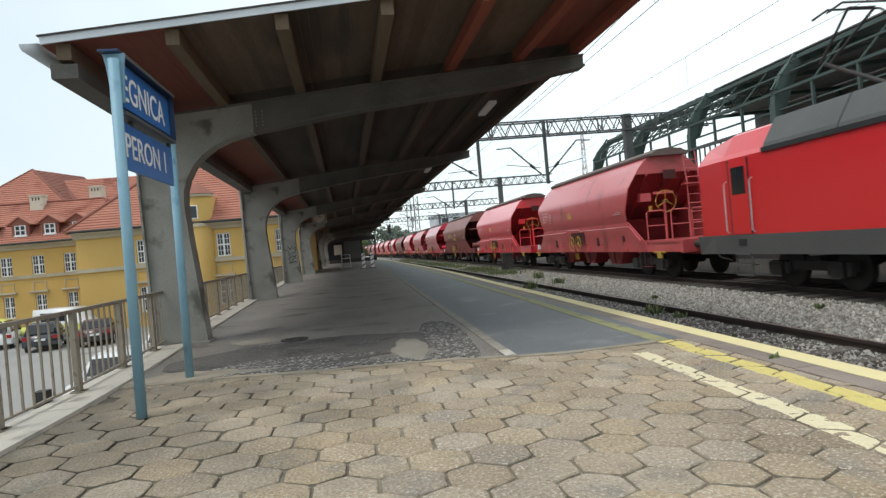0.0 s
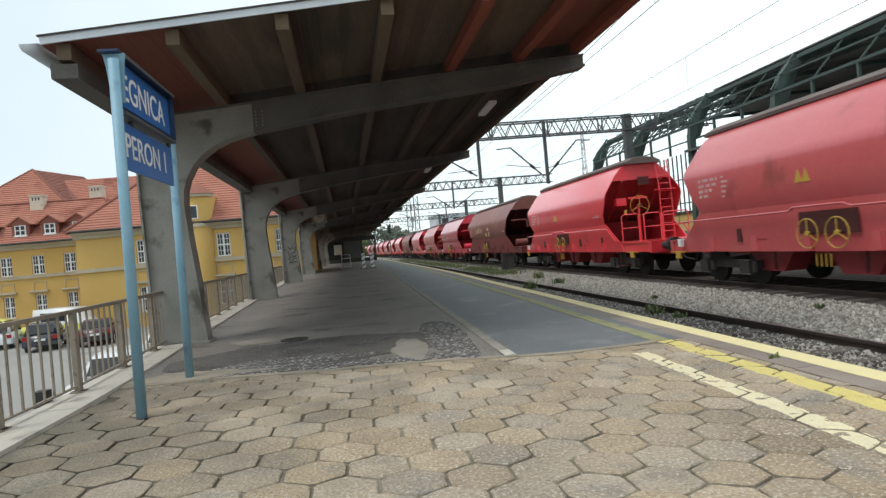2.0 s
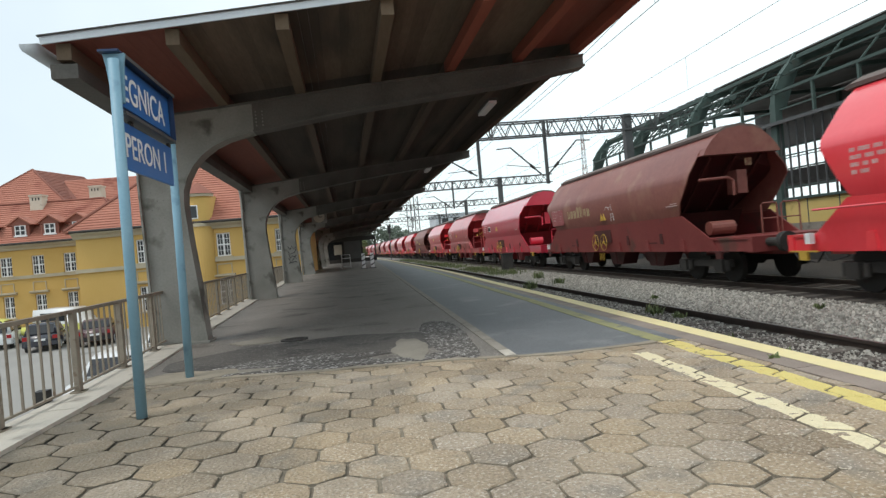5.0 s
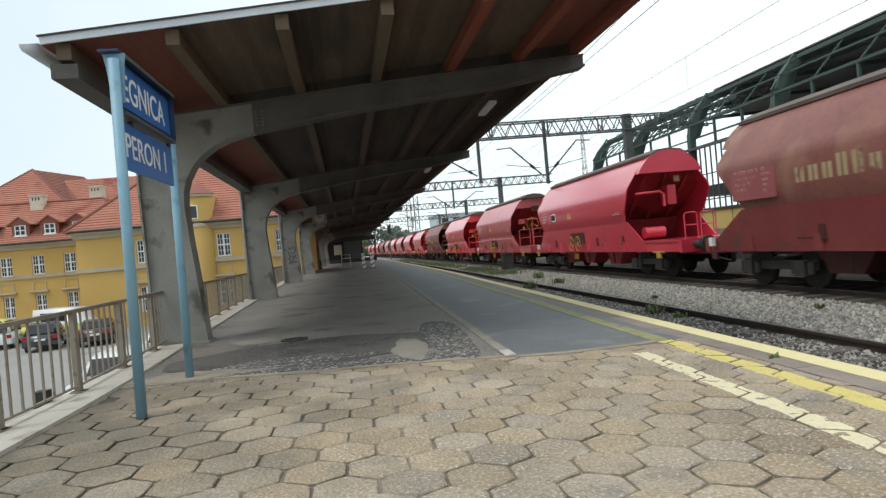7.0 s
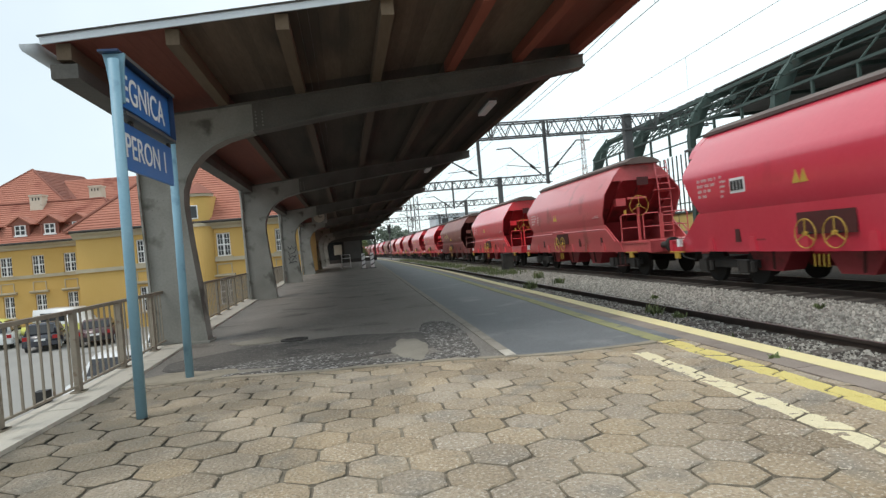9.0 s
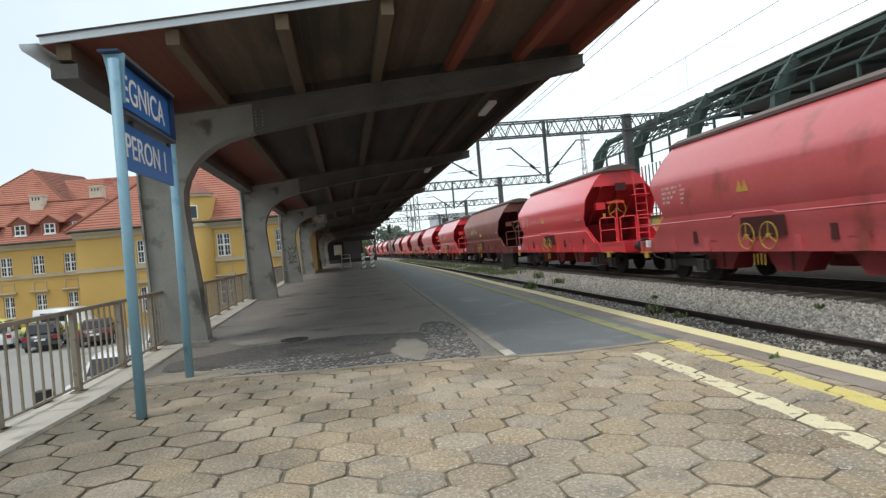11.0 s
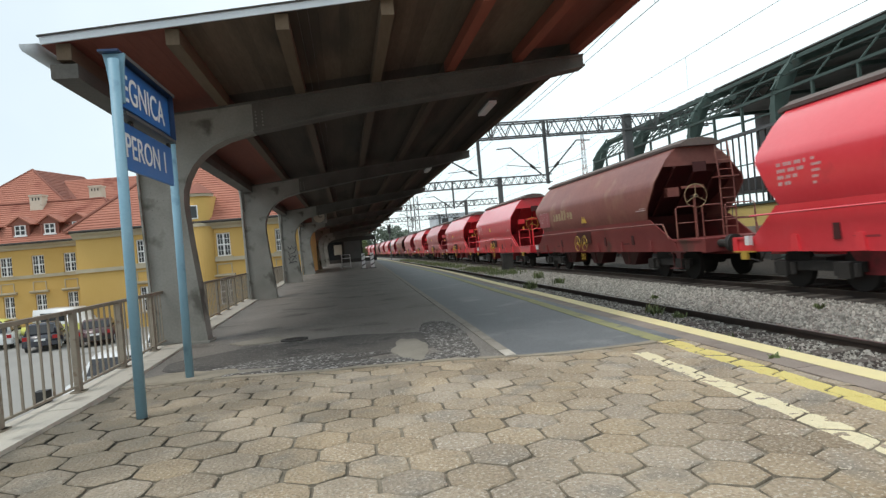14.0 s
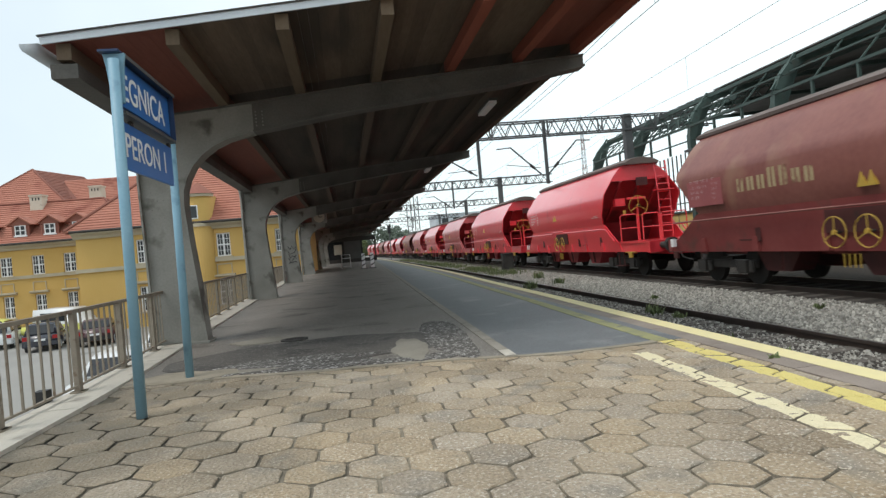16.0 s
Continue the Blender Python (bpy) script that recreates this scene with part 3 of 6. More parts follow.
# ---- railing beside the street ----
def railing_panel(y0, y1):
    rl = thing("railing", "weathered grey-brown steel railing panel with upright bars", "railing", "railing panels along the platform")
    fx = lambda y: coping_x(y) - 0.36
    for y in (y0, y1 - 0.03):
        p = part("post", made(beam, (fx(y), y, 0.035), (fx(y), y, 0.87), 0.05, 0.06), RAILING, rl)
        part("foot_plate", boxes((fx(y) - 0.06, fx(y) + 0.06, y - 0.06, y + 0.06, 0.03, 0.05)), RAILING, p)
    part("top_rail", made(beam, (fx(y0), y0, 0.855), (fx(y1), y1, 0.855), 0.05, 0.04), RAILING, rl)
    part("bottom_rail", made(beam, (fx(y0), y0, 0.10), (fx(y1), y1, 0.10), 0.03, 0.02), RAILING, rl)
    n = max(int((y1 - y0) / 0.175), 2)
    for k in range(1, n):
        y = y0 + (y1 - y0) * k / n
        part("bar", made(beam, (fx(y), y, 0.10), (fx(y), y, 0.845), 0.018, 0.018), RAILING, rl)
for i in range(26):
    railing_panel(2.6 + i * 1.41, 2.6 + (i + 1) * 1.41)


# ---- canopy: gooseneck steel frames carrying a boarded roof ----
COLS = [10.4, 20.4, 32.0, 45.0, 58.5, 72, 85.5, 99]
ROOF_Y0, ROOF_Y1 = 7.35, 104
canopy = thing("platform_canopy", "timber boarded platform canopy on grey riveted steel frames", "canopy")
pz = lambda x: 3.89 + 0.1 * x


ARCH = [(-2.48, 0.0), (-2.545, 0.8), (-2.62, 1.6), (-2.66, 2.15), (-2.645, 2.4), (-2.58, 2.6), (-2.47, 2.79), (-2.31, 2.955), (-2.13, 3.08), (-1.9, 3.18), (-1.5, 3.27)]


def gooseneck(bm, d):
    """The column up into the curve of the arch, seen along the platform."""
    outline = [(-3.25, 0.0)] + ARCH + [(-1.5, 3.72), (-1.9, 3.68), (-2.7, 3.607), (-3.2, 3.56), (-3.24, 3.42), (-3.3, 2.6)]
    prism(bm, outline, 1, -d / 2, d / 2)


def cantilever(bm, d):
    outline = [(-1.5, 3.27), (0.25, 3.53), (2.7, 3.80), (4.05, 4.04), (4.05, 4.22), (0.25, 3.90), (-1.5, 3.72)]
    prism(bm, outline, 1, -d / 2, d / 2)


def flange(bm, pts, w, t):
    for p, q in zip(pts, pts[1:]):
        beam(bm, (p[0], 0, p[1]), (q[0], 0, q[1]), w, t, up=(-(q[1] - p[1]), 0, q[0] - p[0]))


web_me = mesh_of("web", made(gooseneck, 0.2), COLUMN)
# Arms and upper flanges get the darker steel with roof shade in it.
arm_me = mesh_of("cantilever", made(cantilever, 0.2), SOOT_SHADE)
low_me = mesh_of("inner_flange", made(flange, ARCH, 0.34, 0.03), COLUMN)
arm_low_me = mesh_of("arm_flange", made(flange, [(-1.5, 3.27), (0.25, 3.53), (2.7, 3.80), (4.05, 4.04)], 0.34, 0.03), SOOT_SHADE)
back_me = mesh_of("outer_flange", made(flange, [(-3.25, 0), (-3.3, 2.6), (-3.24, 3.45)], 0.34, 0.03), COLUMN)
top_me = mesh_of("top_flange", made(flange, [(-3.2, 3.565), (-1.9, 3.685), (0.25, 3.905), (4.05, 4.225)], 0.3, 0.025), SOOT_SHADE)


def rivets(bm):
    for (x0, x1, z0, z1) in ((-3.15, -2.8, 2.0, 2.55), (-1.75, -1.35, 3.36, 3.58)):
        for i in range(5):
            for k in range(5):
                disc(bm, (x0 + (x1 - x0) * i / 4, -0.105, z0 + (z1 - z0) * k / 4), 1, 0.012, 0.016, 8)
riv_me = mesh_of("rivets", made(rivets), COLUMN)
plate_me = mesh_of("base_plate", boxes((-3.36, -2.44, -0.22, 0.22, 0.0, 0.035)), COLUMN)
for cy in COLS:
    f = new("frame")
    f.parent = canopy
    f.matrix_basis = pose(canopy_x(cy), cy, 0.0)
    for nm, me in (("web", web_me), ("cantilever", arm_me), ("arm_flange", arm_low_me), ("inner_flange", low_me), ("outer_flange", back_me), ("top_flange", top_me), ("rivets", riv_me), ("base_plate", plate_me)):
        o = new(nm, me)
        o.parent = f


for cy in COLS:
    for e in (-1.1, 1.1):
        part("brace_rod", made(beam, (-3.27 + canopy_x(cy), cy, 2.75), (-3.12 + canopy_x(cy + e), cy + e, pz(-3.1) - 0.17), 0.05, 0.03), SOOT_SHADE, canopy)
def scrawl(bm):
    rng = random.Random(5)
    for k in range(5):
        z0, x0 = 0.95 + k * 0.2, -3.05
        tube(bm, [(x0 + 0.1 * i + canopy_x(32), 31.895, z0 + rng.uniform(-0.12, 0.14)) for i in range(5)], 0.016, 5)
part("scrawl", made(scrawl), BLACK, canopy, "black sprayed scrawl")


def along(bm, x, w, z0, z1, y0=ROOF_Y0, y1=ROOF_Y1):
    ys = [y0, 20, 40, 60, 80, y1]
    for a, b in zip(ys, ys[1:]):
        beam(bm, (x + canopy_x(a), a, (z0 + z1) / 2), (x + canopy_x(b), b, (z0 + z1) / 2), w, z1 - z0)


# Purlins past the first frame, darkened in colour for the roof's shade.
SHADED_WOOD = mat("shaded_purlin", (0.06, 0.042, 0.03), (0.105, 0.075, 0.052), 0.9, scale=2, fine=30, bump=0.35, stretch=(1, 0.1, 1))
PURLINS = [(-3.08, WOOD), (-1.93, WOOD), (-0.72, WOOD), (0.5, WOOD), (1.74, RED_WOOD), (2.92, RED_WOOD), (3.95, RED_WOOD)]
for x, m in PURLINS:
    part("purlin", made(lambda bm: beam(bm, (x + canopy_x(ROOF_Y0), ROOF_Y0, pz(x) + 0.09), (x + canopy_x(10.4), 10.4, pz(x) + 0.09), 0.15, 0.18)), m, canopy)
    part("purlin", made(along, x, 0.15, pz(x), pz(x) + 0.18, 10.404), SHADED_WOOD, canopy)
part("edge_beam", made(along, -3.09, 0.28, pz(-3.06) - 0.205, pz(-3.06) - 0.045), SOOT_SHADE, canopy, "steel channel along the low eave")
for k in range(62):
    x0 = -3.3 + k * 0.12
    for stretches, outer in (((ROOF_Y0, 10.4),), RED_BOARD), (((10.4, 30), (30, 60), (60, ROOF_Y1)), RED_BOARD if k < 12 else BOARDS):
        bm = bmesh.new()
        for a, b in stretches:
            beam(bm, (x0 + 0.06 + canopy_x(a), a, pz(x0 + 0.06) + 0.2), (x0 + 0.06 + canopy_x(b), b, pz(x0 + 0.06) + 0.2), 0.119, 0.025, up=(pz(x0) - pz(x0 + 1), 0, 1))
        part("roof_board", bm, (BOARDS if len(stretches) > 1 else LIT_FRONT_BOARDS) if 11 < k < 52 else outer, canopy)


def roof_skin(bm):
    xs = (-3.27, 4.16)
    for a, b in zip([ROOF_Y0 - 0.06, 30, 60], [30, 60, ROOF_Y1 + 0.05]):
        v = [bm.verts.new((x + canopy_x(y), y, pz(x) + d)) for d in (0.222, 0.25) for x, y in ((xs[0], a), (xs[1], a), (xs[1], b), (xs[0], b))]
        for f in ((3, 2, 1, 0), (4, 5, 6, 7), (0, 1, 5, 4), (1, 2, 6, 5), (2, 3, 7, 6), (3, 0, 4, 7)):
            bm.faces.new([v[i] for i in f])
part("roof_skin", made(roof_skin), FLASHING, canopy)
part("front_flashing", made(beam, (-3.28 + canopy_x(7.3), 7.27, pz(-3.28) + 0.215), (4.18 + canopy_x(7.3), 7.27, pz(4.18) + 0.215), 0.02, 0.09), FLASHING, canopy, "pale metal flashing on the roof's end")
part("roof_felt", made(beam, (-3.30 + canopy_x(7.3), 7.3, pz(-3.30) + 0.262), (4.18 + canopy_x(7.3), 7.3, pz(4.18) + 0.262), 0.12, 0.016), DARK, canopy, "dark felt edge over the flashing")
def gutter(bm):
    n = 9
    for y0, y1 in ((7.33, 40), (40, 104)):
        a = [[(-3.42 + canopy_x(y) + 0.10 * math.cos(math.pi * (1 + k / (n - 1))), y, 3.77 + 0.115 * math.sin(math.pi * (1 + k / (n - 1)))) for k in range(n)] for y in (y0, y1)]
        v = [[bm.verts.new(p) for p in r] for r in a]
        for k in range(n - 1):
            bm.faces.new((v[0][k], v[0][k + 1], v[1][k + 1], v[1][k]))
        bm.faces.new(v[0])
part("gutter", made(gutter), FLASHING, canopy, "half-round zinc gutter", smooth=True)
for cy in COLS:
    part("downpipe", made(tube, [(-3.42 + canopy_x(cy + .4), cy + 0.4, 3.64), (-3.38 + canopy_x(cy + .4), cy + 0.4, 3.3), (-3.38 + canopy_x(cy + .4), cy + 0.4, 0.03)], 0.05, 8), COLUMN, canopy)


def tube_lamp(y, x=3.12):
    lamp = thing("tube_lamp", "pale strip lamp fixed under the canopy", "lamp", "strip lamps under the canopy")
    z = pz(x)
    part("housing", boxes((x + canopy_x(y) - 0.09, x + canopy_x(y) + 0.09, y - 0.65, y + 0.65, z - 0.05, z + 0.0)), LOCO_GREY, lamp)
    part("diffuser", boxes((x + canopy_x(y) - 0.08, x + canopy_x(y) + 0.08, y - 0.62, y + 0.62, z - 0.11, z - 0.05)), WHITE, lamp, "milky plastic cover", bevel=0.02)
for y in (13.6, 23.8, 34.0, 47, 60):
    tube_lamp(y)


# ---- station sign ----
sign = thing("station_sign", "blue station name sign on two pale blue tubular posts", "sign")
for x, y in ((-1.885, 5.44), (-1.935, 7.1)):
    part("post", made(tube, [(x, y, 0.0), (x + 0.028, y, 2.95)], 0.043, 14), POST_BLUE, sign, smooth=True)
def flare(bm):
    prism(bm, [(-1.955, 3.01), (-1.785, 3.01), (-1.80, 2.9), (-1.815, 2.6), (-1.905, 2.6), (-1.935, 2.9)], 1, 5.485, 5.52)
part("post_head", made(flare), POST_BLUE, sign, "flared pale blue end plate", bevel=0.006)
part("cap", boxes((-1.97, -1.81, 5.42, 6.97, 3.012, 3.03)), SIGN_NAVY, sign, "dark cap strip")
part("cap_edge", boxes((-1.81, -1.802, 5.525, 6.97, 3.0, 3.032)), LOCO_GREY, sign, "thin pale cap edge")
up = part("upper_panel", boxes((-1.93, -1.878, 5.53, 6.96, 2.55, 3.01)), SIGN_NAVY, sign, "navy box panel")
part("upper_face", boxes((-1.877, -1.868, 5.54, 6.945, 2.60, 2.985)), SIGN_BLUE, up, "blue enamel face")
part("end_plate", boxes((-1.93, -1.82, 6.962, 6.974, 2.55, 3.01)), SIGN_NAVY, up)
part("lower_tray", boxes((-1.93, -1.82, 5.53, 6.96, 2.515, 2.545)), LOCO_GREY, up, "grey tray under the box")
part("hanger", boxes((-1.91, -1.88, 5.8, 5.86, 2.465, 2.52), (-1.91, -1.88, 6.9, 6.96, 2.465, 2.52)), DARK, sign)
part("lower_panel", boxes((-1.90, -1.876, 5.5, 6.95, 2.07, 2.47)), SIGN_BLUE, sign, "plain blue platform panel", bevel=0.006)
def lettering(words, y, z, size, width, x):
    cu = bpy.data.curves.new("lettering", "FONT")
    cu.body, cu.size, cu.extrude = words, size, 0.002
    cu.align_x, cu.align_y, cu.offset = "CENTER", "CENTER", 0.001
    cu.materials.append(WHITE)
    o = new("lettering", cu)
    o.parent = sign
    bpy.context.view_layer.update()
    s = width / max(o.dimensions.x, 0.01)
    o.matrix_basis = pose(x, y, z, 90, 0, 90) @ Matrix.Diagonal((s, 1, 1, 1))
    return tagged(o, "white capital letters")
lettering("LEGNICA", 6.10, 2.765, 0.335, 1.29, -1.864)
lettering("PERON 1", 6.165, 2.265, 0.30, 1.09, -1.871)


# ---- the freight train ----
def frustum(bm, rings):
    """A closed hull through rings of equal point count."""
    vs = [[bm.verts.new(p) for p in r] for r in rings]
    n = len(vs[0])
    for a, b in zip(vs, vs[1:]):
        for i in range(n):
            bm.faces.new((a[i], a[(i + 1) % n], b[(i + 1) % n], b[i]))
    bm.faces.new(vs[0][::-1])
    bm.faces.new(vs[-1])


def handwheel(bm, c, axis, r):
    c = Vector(c)
    e = [(Vector((0, 1, 0)), Vector((0, 0, 1))), (Vector((1, 0, 0)), Vector((0, 0, 1)))][axis]
    tube(bm, [c + (e[0] * math.cos(k * math.pi / 10) + e[1] * math.sin(k * math.pi / 10)) * r for k in range(20)], 0.0125, 6, closed=True)
    for k in range(3):
        a = math.pi / 2 + k * 2 * math.pi / 3
        tube(bm, [c, c + (e[0] * math.cos(a) + e[1] * math.sin(a)) * r], 0.012, 6)
    disc(bm, c, axis, r * 0.16, 0.06, 10)


def bogie(wagon, y):
    b = part("bogie", boxes((-1.08, -0.98, y - 1.25, y + 1.25, 0.42, 0.62), (0.98, 1.08, y - 1.25, y + 1.25, 0.42, 0.62), (-1.0, 1.0, y - 0.2, y + 0.2, 0.45, 0.7)), BOGIE, wagon)
    for s in (-0.9, 0.9):
        for x in (-0.755, 0.755):
            part("wheel", made(disc, (x, y + s, 0.46), 0, 0.46, 0.13, 24), BOGIE, b)
        for x in (-1.12, 1.12):
            part("axle_box", boxes((x - 0.1, x + 0.1, y + s - 0.16, y + s + 0.16, 0.3, 0.62)), BOGIE, b)
            for d in (-0.26, 0.26):
                part("spring", made(tube, [(x, y + s + d, 0.34), (x, y + s + d, 0.6)], 0.07, 8), BOGIE, b)


def brake_gear(w, ya, top, dull):
    """Handwheel, stand, ladder on the brake end."""
    part("brake_wheel", made(handwheel, (-0.25, ya - 0.16, 2.46), 1, 0.36), PALE_LOGO if dull else YELLOW_ENAMEL, w, "dusty brake handwheel" if dull else "yellow brake handwheel")
    part("brake_stand", made(lambda bm: [beam(bm, (-0.25, ya - 0.05, 1.19), (-0.25, ya - 0.05, 2.5), 0.06, 0.06), beam(bm, (-0.6, ya - 0.02, 2.75), (0.1, ya - 0.02, 2.75), 0.08, 0.08)]), top, w)
    part("brake_stem", made(tube, [(-0.25, ya + 0.1, 2.46), (-0.25, ya - 0.2, 2.46)], 0.04, 6), DARK, w)
    if not dull:
        part("notice_plate", boxes((-0.82, -0.72, ya - 0.09, ya - 0.06, 2.15, 2.33)), YELLOW_ENAMEL, w, "small yellow plate")
    ladder = part("ladder", made(lambda bm: [tube(bm, [(x, ya - 0.3, 1.19), (x, ya - 0.3, 3.0), (x, ya - 0.12, 4.05)], 0.022, 6) for x in (0.48, 0.93)]), top, w)
    for k in range(9):
        z = 1.45 + k * 0.29
        part("rung", made(tube, [(0.48, ya - 0.3 + max(z - 3, 0) * 0.17, z), (0.93, ya - 0.3 + max(z - 3, 0) * 0.17, z)], 0.016, 5), top, ladder)


def hopper_wagon(kind):
    """A bogie hopper wagon, y along the track, origin at rail level under its middle. kind: red, faded or brown."""
    big, plain, kind = kind.startswith("brown"), kind.endswith("plain"), kind.split("_")[0]
    length, hl, off, bog = (17.5, 6.45, 0.6, 5.6) if big else (16.2, 5.3, 0.8, 4.95)
    top, low = {"red": (RED, RED), "faded": (FADED, FADED), "brown": (BROWN, BROWN_LOW)}[kind]
    if plain and kind == "red":
        top = low = CRIMSON
    # Hopper ends and chutes take a darker paint standing in for their shade.
    inside = RECESS_SHADE if big else SHADED_RED
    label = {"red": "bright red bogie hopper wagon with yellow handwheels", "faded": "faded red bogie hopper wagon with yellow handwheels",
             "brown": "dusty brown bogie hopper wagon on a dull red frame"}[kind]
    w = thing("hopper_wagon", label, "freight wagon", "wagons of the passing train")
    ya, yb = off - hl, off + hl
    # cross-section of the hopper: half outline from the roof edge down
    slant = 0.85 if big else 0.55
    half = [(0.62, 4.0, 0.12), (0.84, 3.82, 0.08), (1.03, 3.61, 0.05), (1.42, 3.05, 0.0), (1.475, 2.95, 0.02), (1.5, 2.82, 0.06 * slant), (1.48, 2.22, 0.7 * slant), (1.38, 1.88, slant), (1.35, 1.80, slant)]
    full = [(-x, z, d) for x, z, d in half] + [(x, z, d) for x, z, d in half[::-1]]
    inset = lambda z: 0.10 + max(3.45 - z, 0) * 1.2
    body = part("hopper", made(frustum, [[(x * 0.985, ya + d + inset(z), z) for x, z, d in full], [(x * 0.985, yb - d - inset(z), z) for x, z, d in full]]), inside, w, "sloping hopper ends in shade-darkened paint")
    for q in (-1, 1):
        sh = bmesh.new()
        outer = [[sh.verts.new((q * x * k, y, z)) for x, z, d in half for y in (ya + d, yb - d)] for k in (1.0, 0.975)]
        n = len(half)
        for ring in outer:
            for i in range(n - 1):
                sh.faces.new((ring[2 * i], ring[2 * i + 1], ring[2 * i + 3], ring[2 * i + 2]))
        for e in (0, 1):
            for i in range(n - 1):
                sh.faces.new((outer[0][2 * i + e], outer[0][2 * i + 2 + e], outer[1][2 * i + 2 + e], outer[1][2 * i + e]))
        shell = part("side_shell", sh, top, w, smooth=True)
        shell.data.set_sharp_from_angle(angle=radians(38))
    for s, q in ((ya, -1), (yb, 1)):
        hd = bmesh.new()
        prism(hd, [(-0.62, 4.0), (0.62, 4.0), (1.0, 3.62), (1.13, 3.42), (-1.13, 3.42), (-1.0, 3.62)], 1, s - q * 0.06, s - q * 0.12)
        part("end_header", hd, top, w)
        rb = bmesh.new()
        for x in (-0.75, 0.0, 0.75):
            beam(rb, (x, s - q * 0.06, 3.4), (x, s - q * 1.75, 2.0), 0.07, 0.09)
        part("end_rib", rb, inside, body)
    # roof cover
    cover_half = [(0.70, 3.98), (0.72, 4.06), (0.45, 4.20), (0.0, 4.25)]
    ring = lambda y, k: [(-x * k, y, 3.98 + (z - 3.98) * k) for x, z in cover_half] + [(x * k, y, 3.98 + (z - 3.98) * k) for x, z in cover_half[-2::-1]]
    part("roof_cover", made(frustum, [ring(ya - 0.22, 0.9), ring(ya, 1), ring(yb, 1), ring(yb + 0.22, 0.9)]), COVER, w, "dark weathered roof cover", bevel=0.02)
    # lower side skirts and frame
    for x in (-1, 1):
        sk = bmesh.new()
        outline = [(ya - 0.75, 0.84), (yb + 0.75, 0.84), (yb + 0.62, 1.12), (yb - slant + 0.1, 1.86), (ya + slant - 0.1, 1.86), (ya - 0.62, 1.12)]
        frustum(sk, [[(x * (1.27 + (z - 0.84) * 0.1 - t), yy, z) for yy, z in outline] for t in (0.0, 0.04)])
        side = part("side_sheet", sk, low, w)
        for k in range(6):
            yy = ya + 0.9 + k * (2 * hl - 1.8) / 5
            part("stiffener", made(lambda bm: prism(bm, [(yy - 0.13, 0.86), (yy + 0.13, 0.86), (yy + 0.09, 1.2), (yy - 0.09, 1.2)], 0, x * 1.345, x * 1.275)), low, side)
        lift = 0.0 if big else 0.07
        hump = [(x * 1.50, yb + 0.3, 1.68), (x * 1.50, off + 1.15, 1.70), (x * 1.5, off + 1.0, 1.70 + lift), (x * 1.5, off - 0.35, 1.70 + lift), (x * 1.5, off - 0.55, 1.70), (x * 1.5, ya + 0.25, 1.70), (x * 1.48, ya + (-0.35 if big else 0.05), 1.67), (x * 1.45, ya - 0.58, 1.22)]
        if not plain:
            part("side_rail", made(tube, hump, 0.026, 6), top, w)
        part("frame_sill", boxes((x * 1.20 - 0.06, x * 1.20 + 0.06, -length / 2 + 0.62, length / 2 - 0.62, 0.84, 1.14)), low, w)
        # Flat dark plate that paints the shade behind the handwheels.
        part("recess", boxes((x * 1.345 - 0.012, x * 1.345 + 0.012, off - 0.55, off + 1.05, 1.2, 1.66)), RECESS_SHADE, w, "dark plate painted as the shaded recess behind the handwheels")
        for dy in (0.25, 1.05):
            part("handwheel", made(handwheel, (x * 1.50, off + dy - 0.4, 1.22), 0, 0.30), YELLOW_ENAMEL, w, "yellow handwheel")
            part("hub_stem", made(tube, [(x * 1.34, off + dy - 0.4, 1.22), (x * 1.52, off + dy - 0.4, 1.22)], 0.03, 6), DARK, w)
        for k in range(4):
            part("marker_rod", made(tube, [(x * 1.38, off + 0.2 + k * 0.13, 0.54), (x * 1.38, off + 0.2 + k * 0.13, 0.80)], 0.012, 5), YELLOW_ENAMEL, w)
        for dy in (-4.3, -1.9, 3.2):
            part("bracket_hole", boxes((x * 1.315 - 0.02, x * 1.315 + 0.02, off + dy - 0.09, off + dy + 0.09, 1.08, 1.40)), RECESS_SHADE, w)
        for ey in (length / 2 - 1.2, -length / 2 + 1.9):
            part("step_bracket", boxes((x * 1.38 - 0.03, x * 1.38 + 0.03, ey - 0.4, ey + 0.4, 0.83, 0.86), (x * 1.38 - 0.03, x * 1.38 + 0.03, ey - 0.12, ey + 0.12, 0.66, 0.83)), RECESS_SHADE if big else YELLOW_ENAMEL, w, "dull step bracket" if big else "yellow step bracket")
        # markings on the side
        def on_side(rows, m, nm, lab):
            bm = bmesh.new()
            for y0, y1, z0, z1 in rows:
                xa, xb = x * (1.5 - 0.032 * (2.86 - z0)) + x * 0.006, x * (1.5 - 0.032 * (2.86 - z1)) + x * 0.006
                v = [bm.verts.new(c) for c in ((xa, y0, z0), (xa, y1, z0), (xb, y1, z1), (xb, y0, z1))]
                u = [bm.verts.new((c.co.x - x * 0.02, c.co.y, c.co.z)) for c in v]
                bm.faces.new(v)
                for i in range(4):
                    bm.faces.new((v[i], u[i], u[(i + 1) % 4], v[(i + 1) % 4]))
            return part(nm, bm, m, w, lab)
        tri, ty = bmesh.new(), (-0.2 if big else 0.68)
        for dy in (-0.11, 0.11):
            tz = 2.02 if big else 2.27
            prism(tri, [(off + ty + dy - 0.11, tz), (off + ty + dy + 0.11, tz), (off + ty + dy, tz + 0.28)], 0, x * 1.44, x * (1.492 if big else 1.5))
        part("warning_mark", tri, YELLOW_ENAMEL, w, "yellow warning triangles")
        bars = []
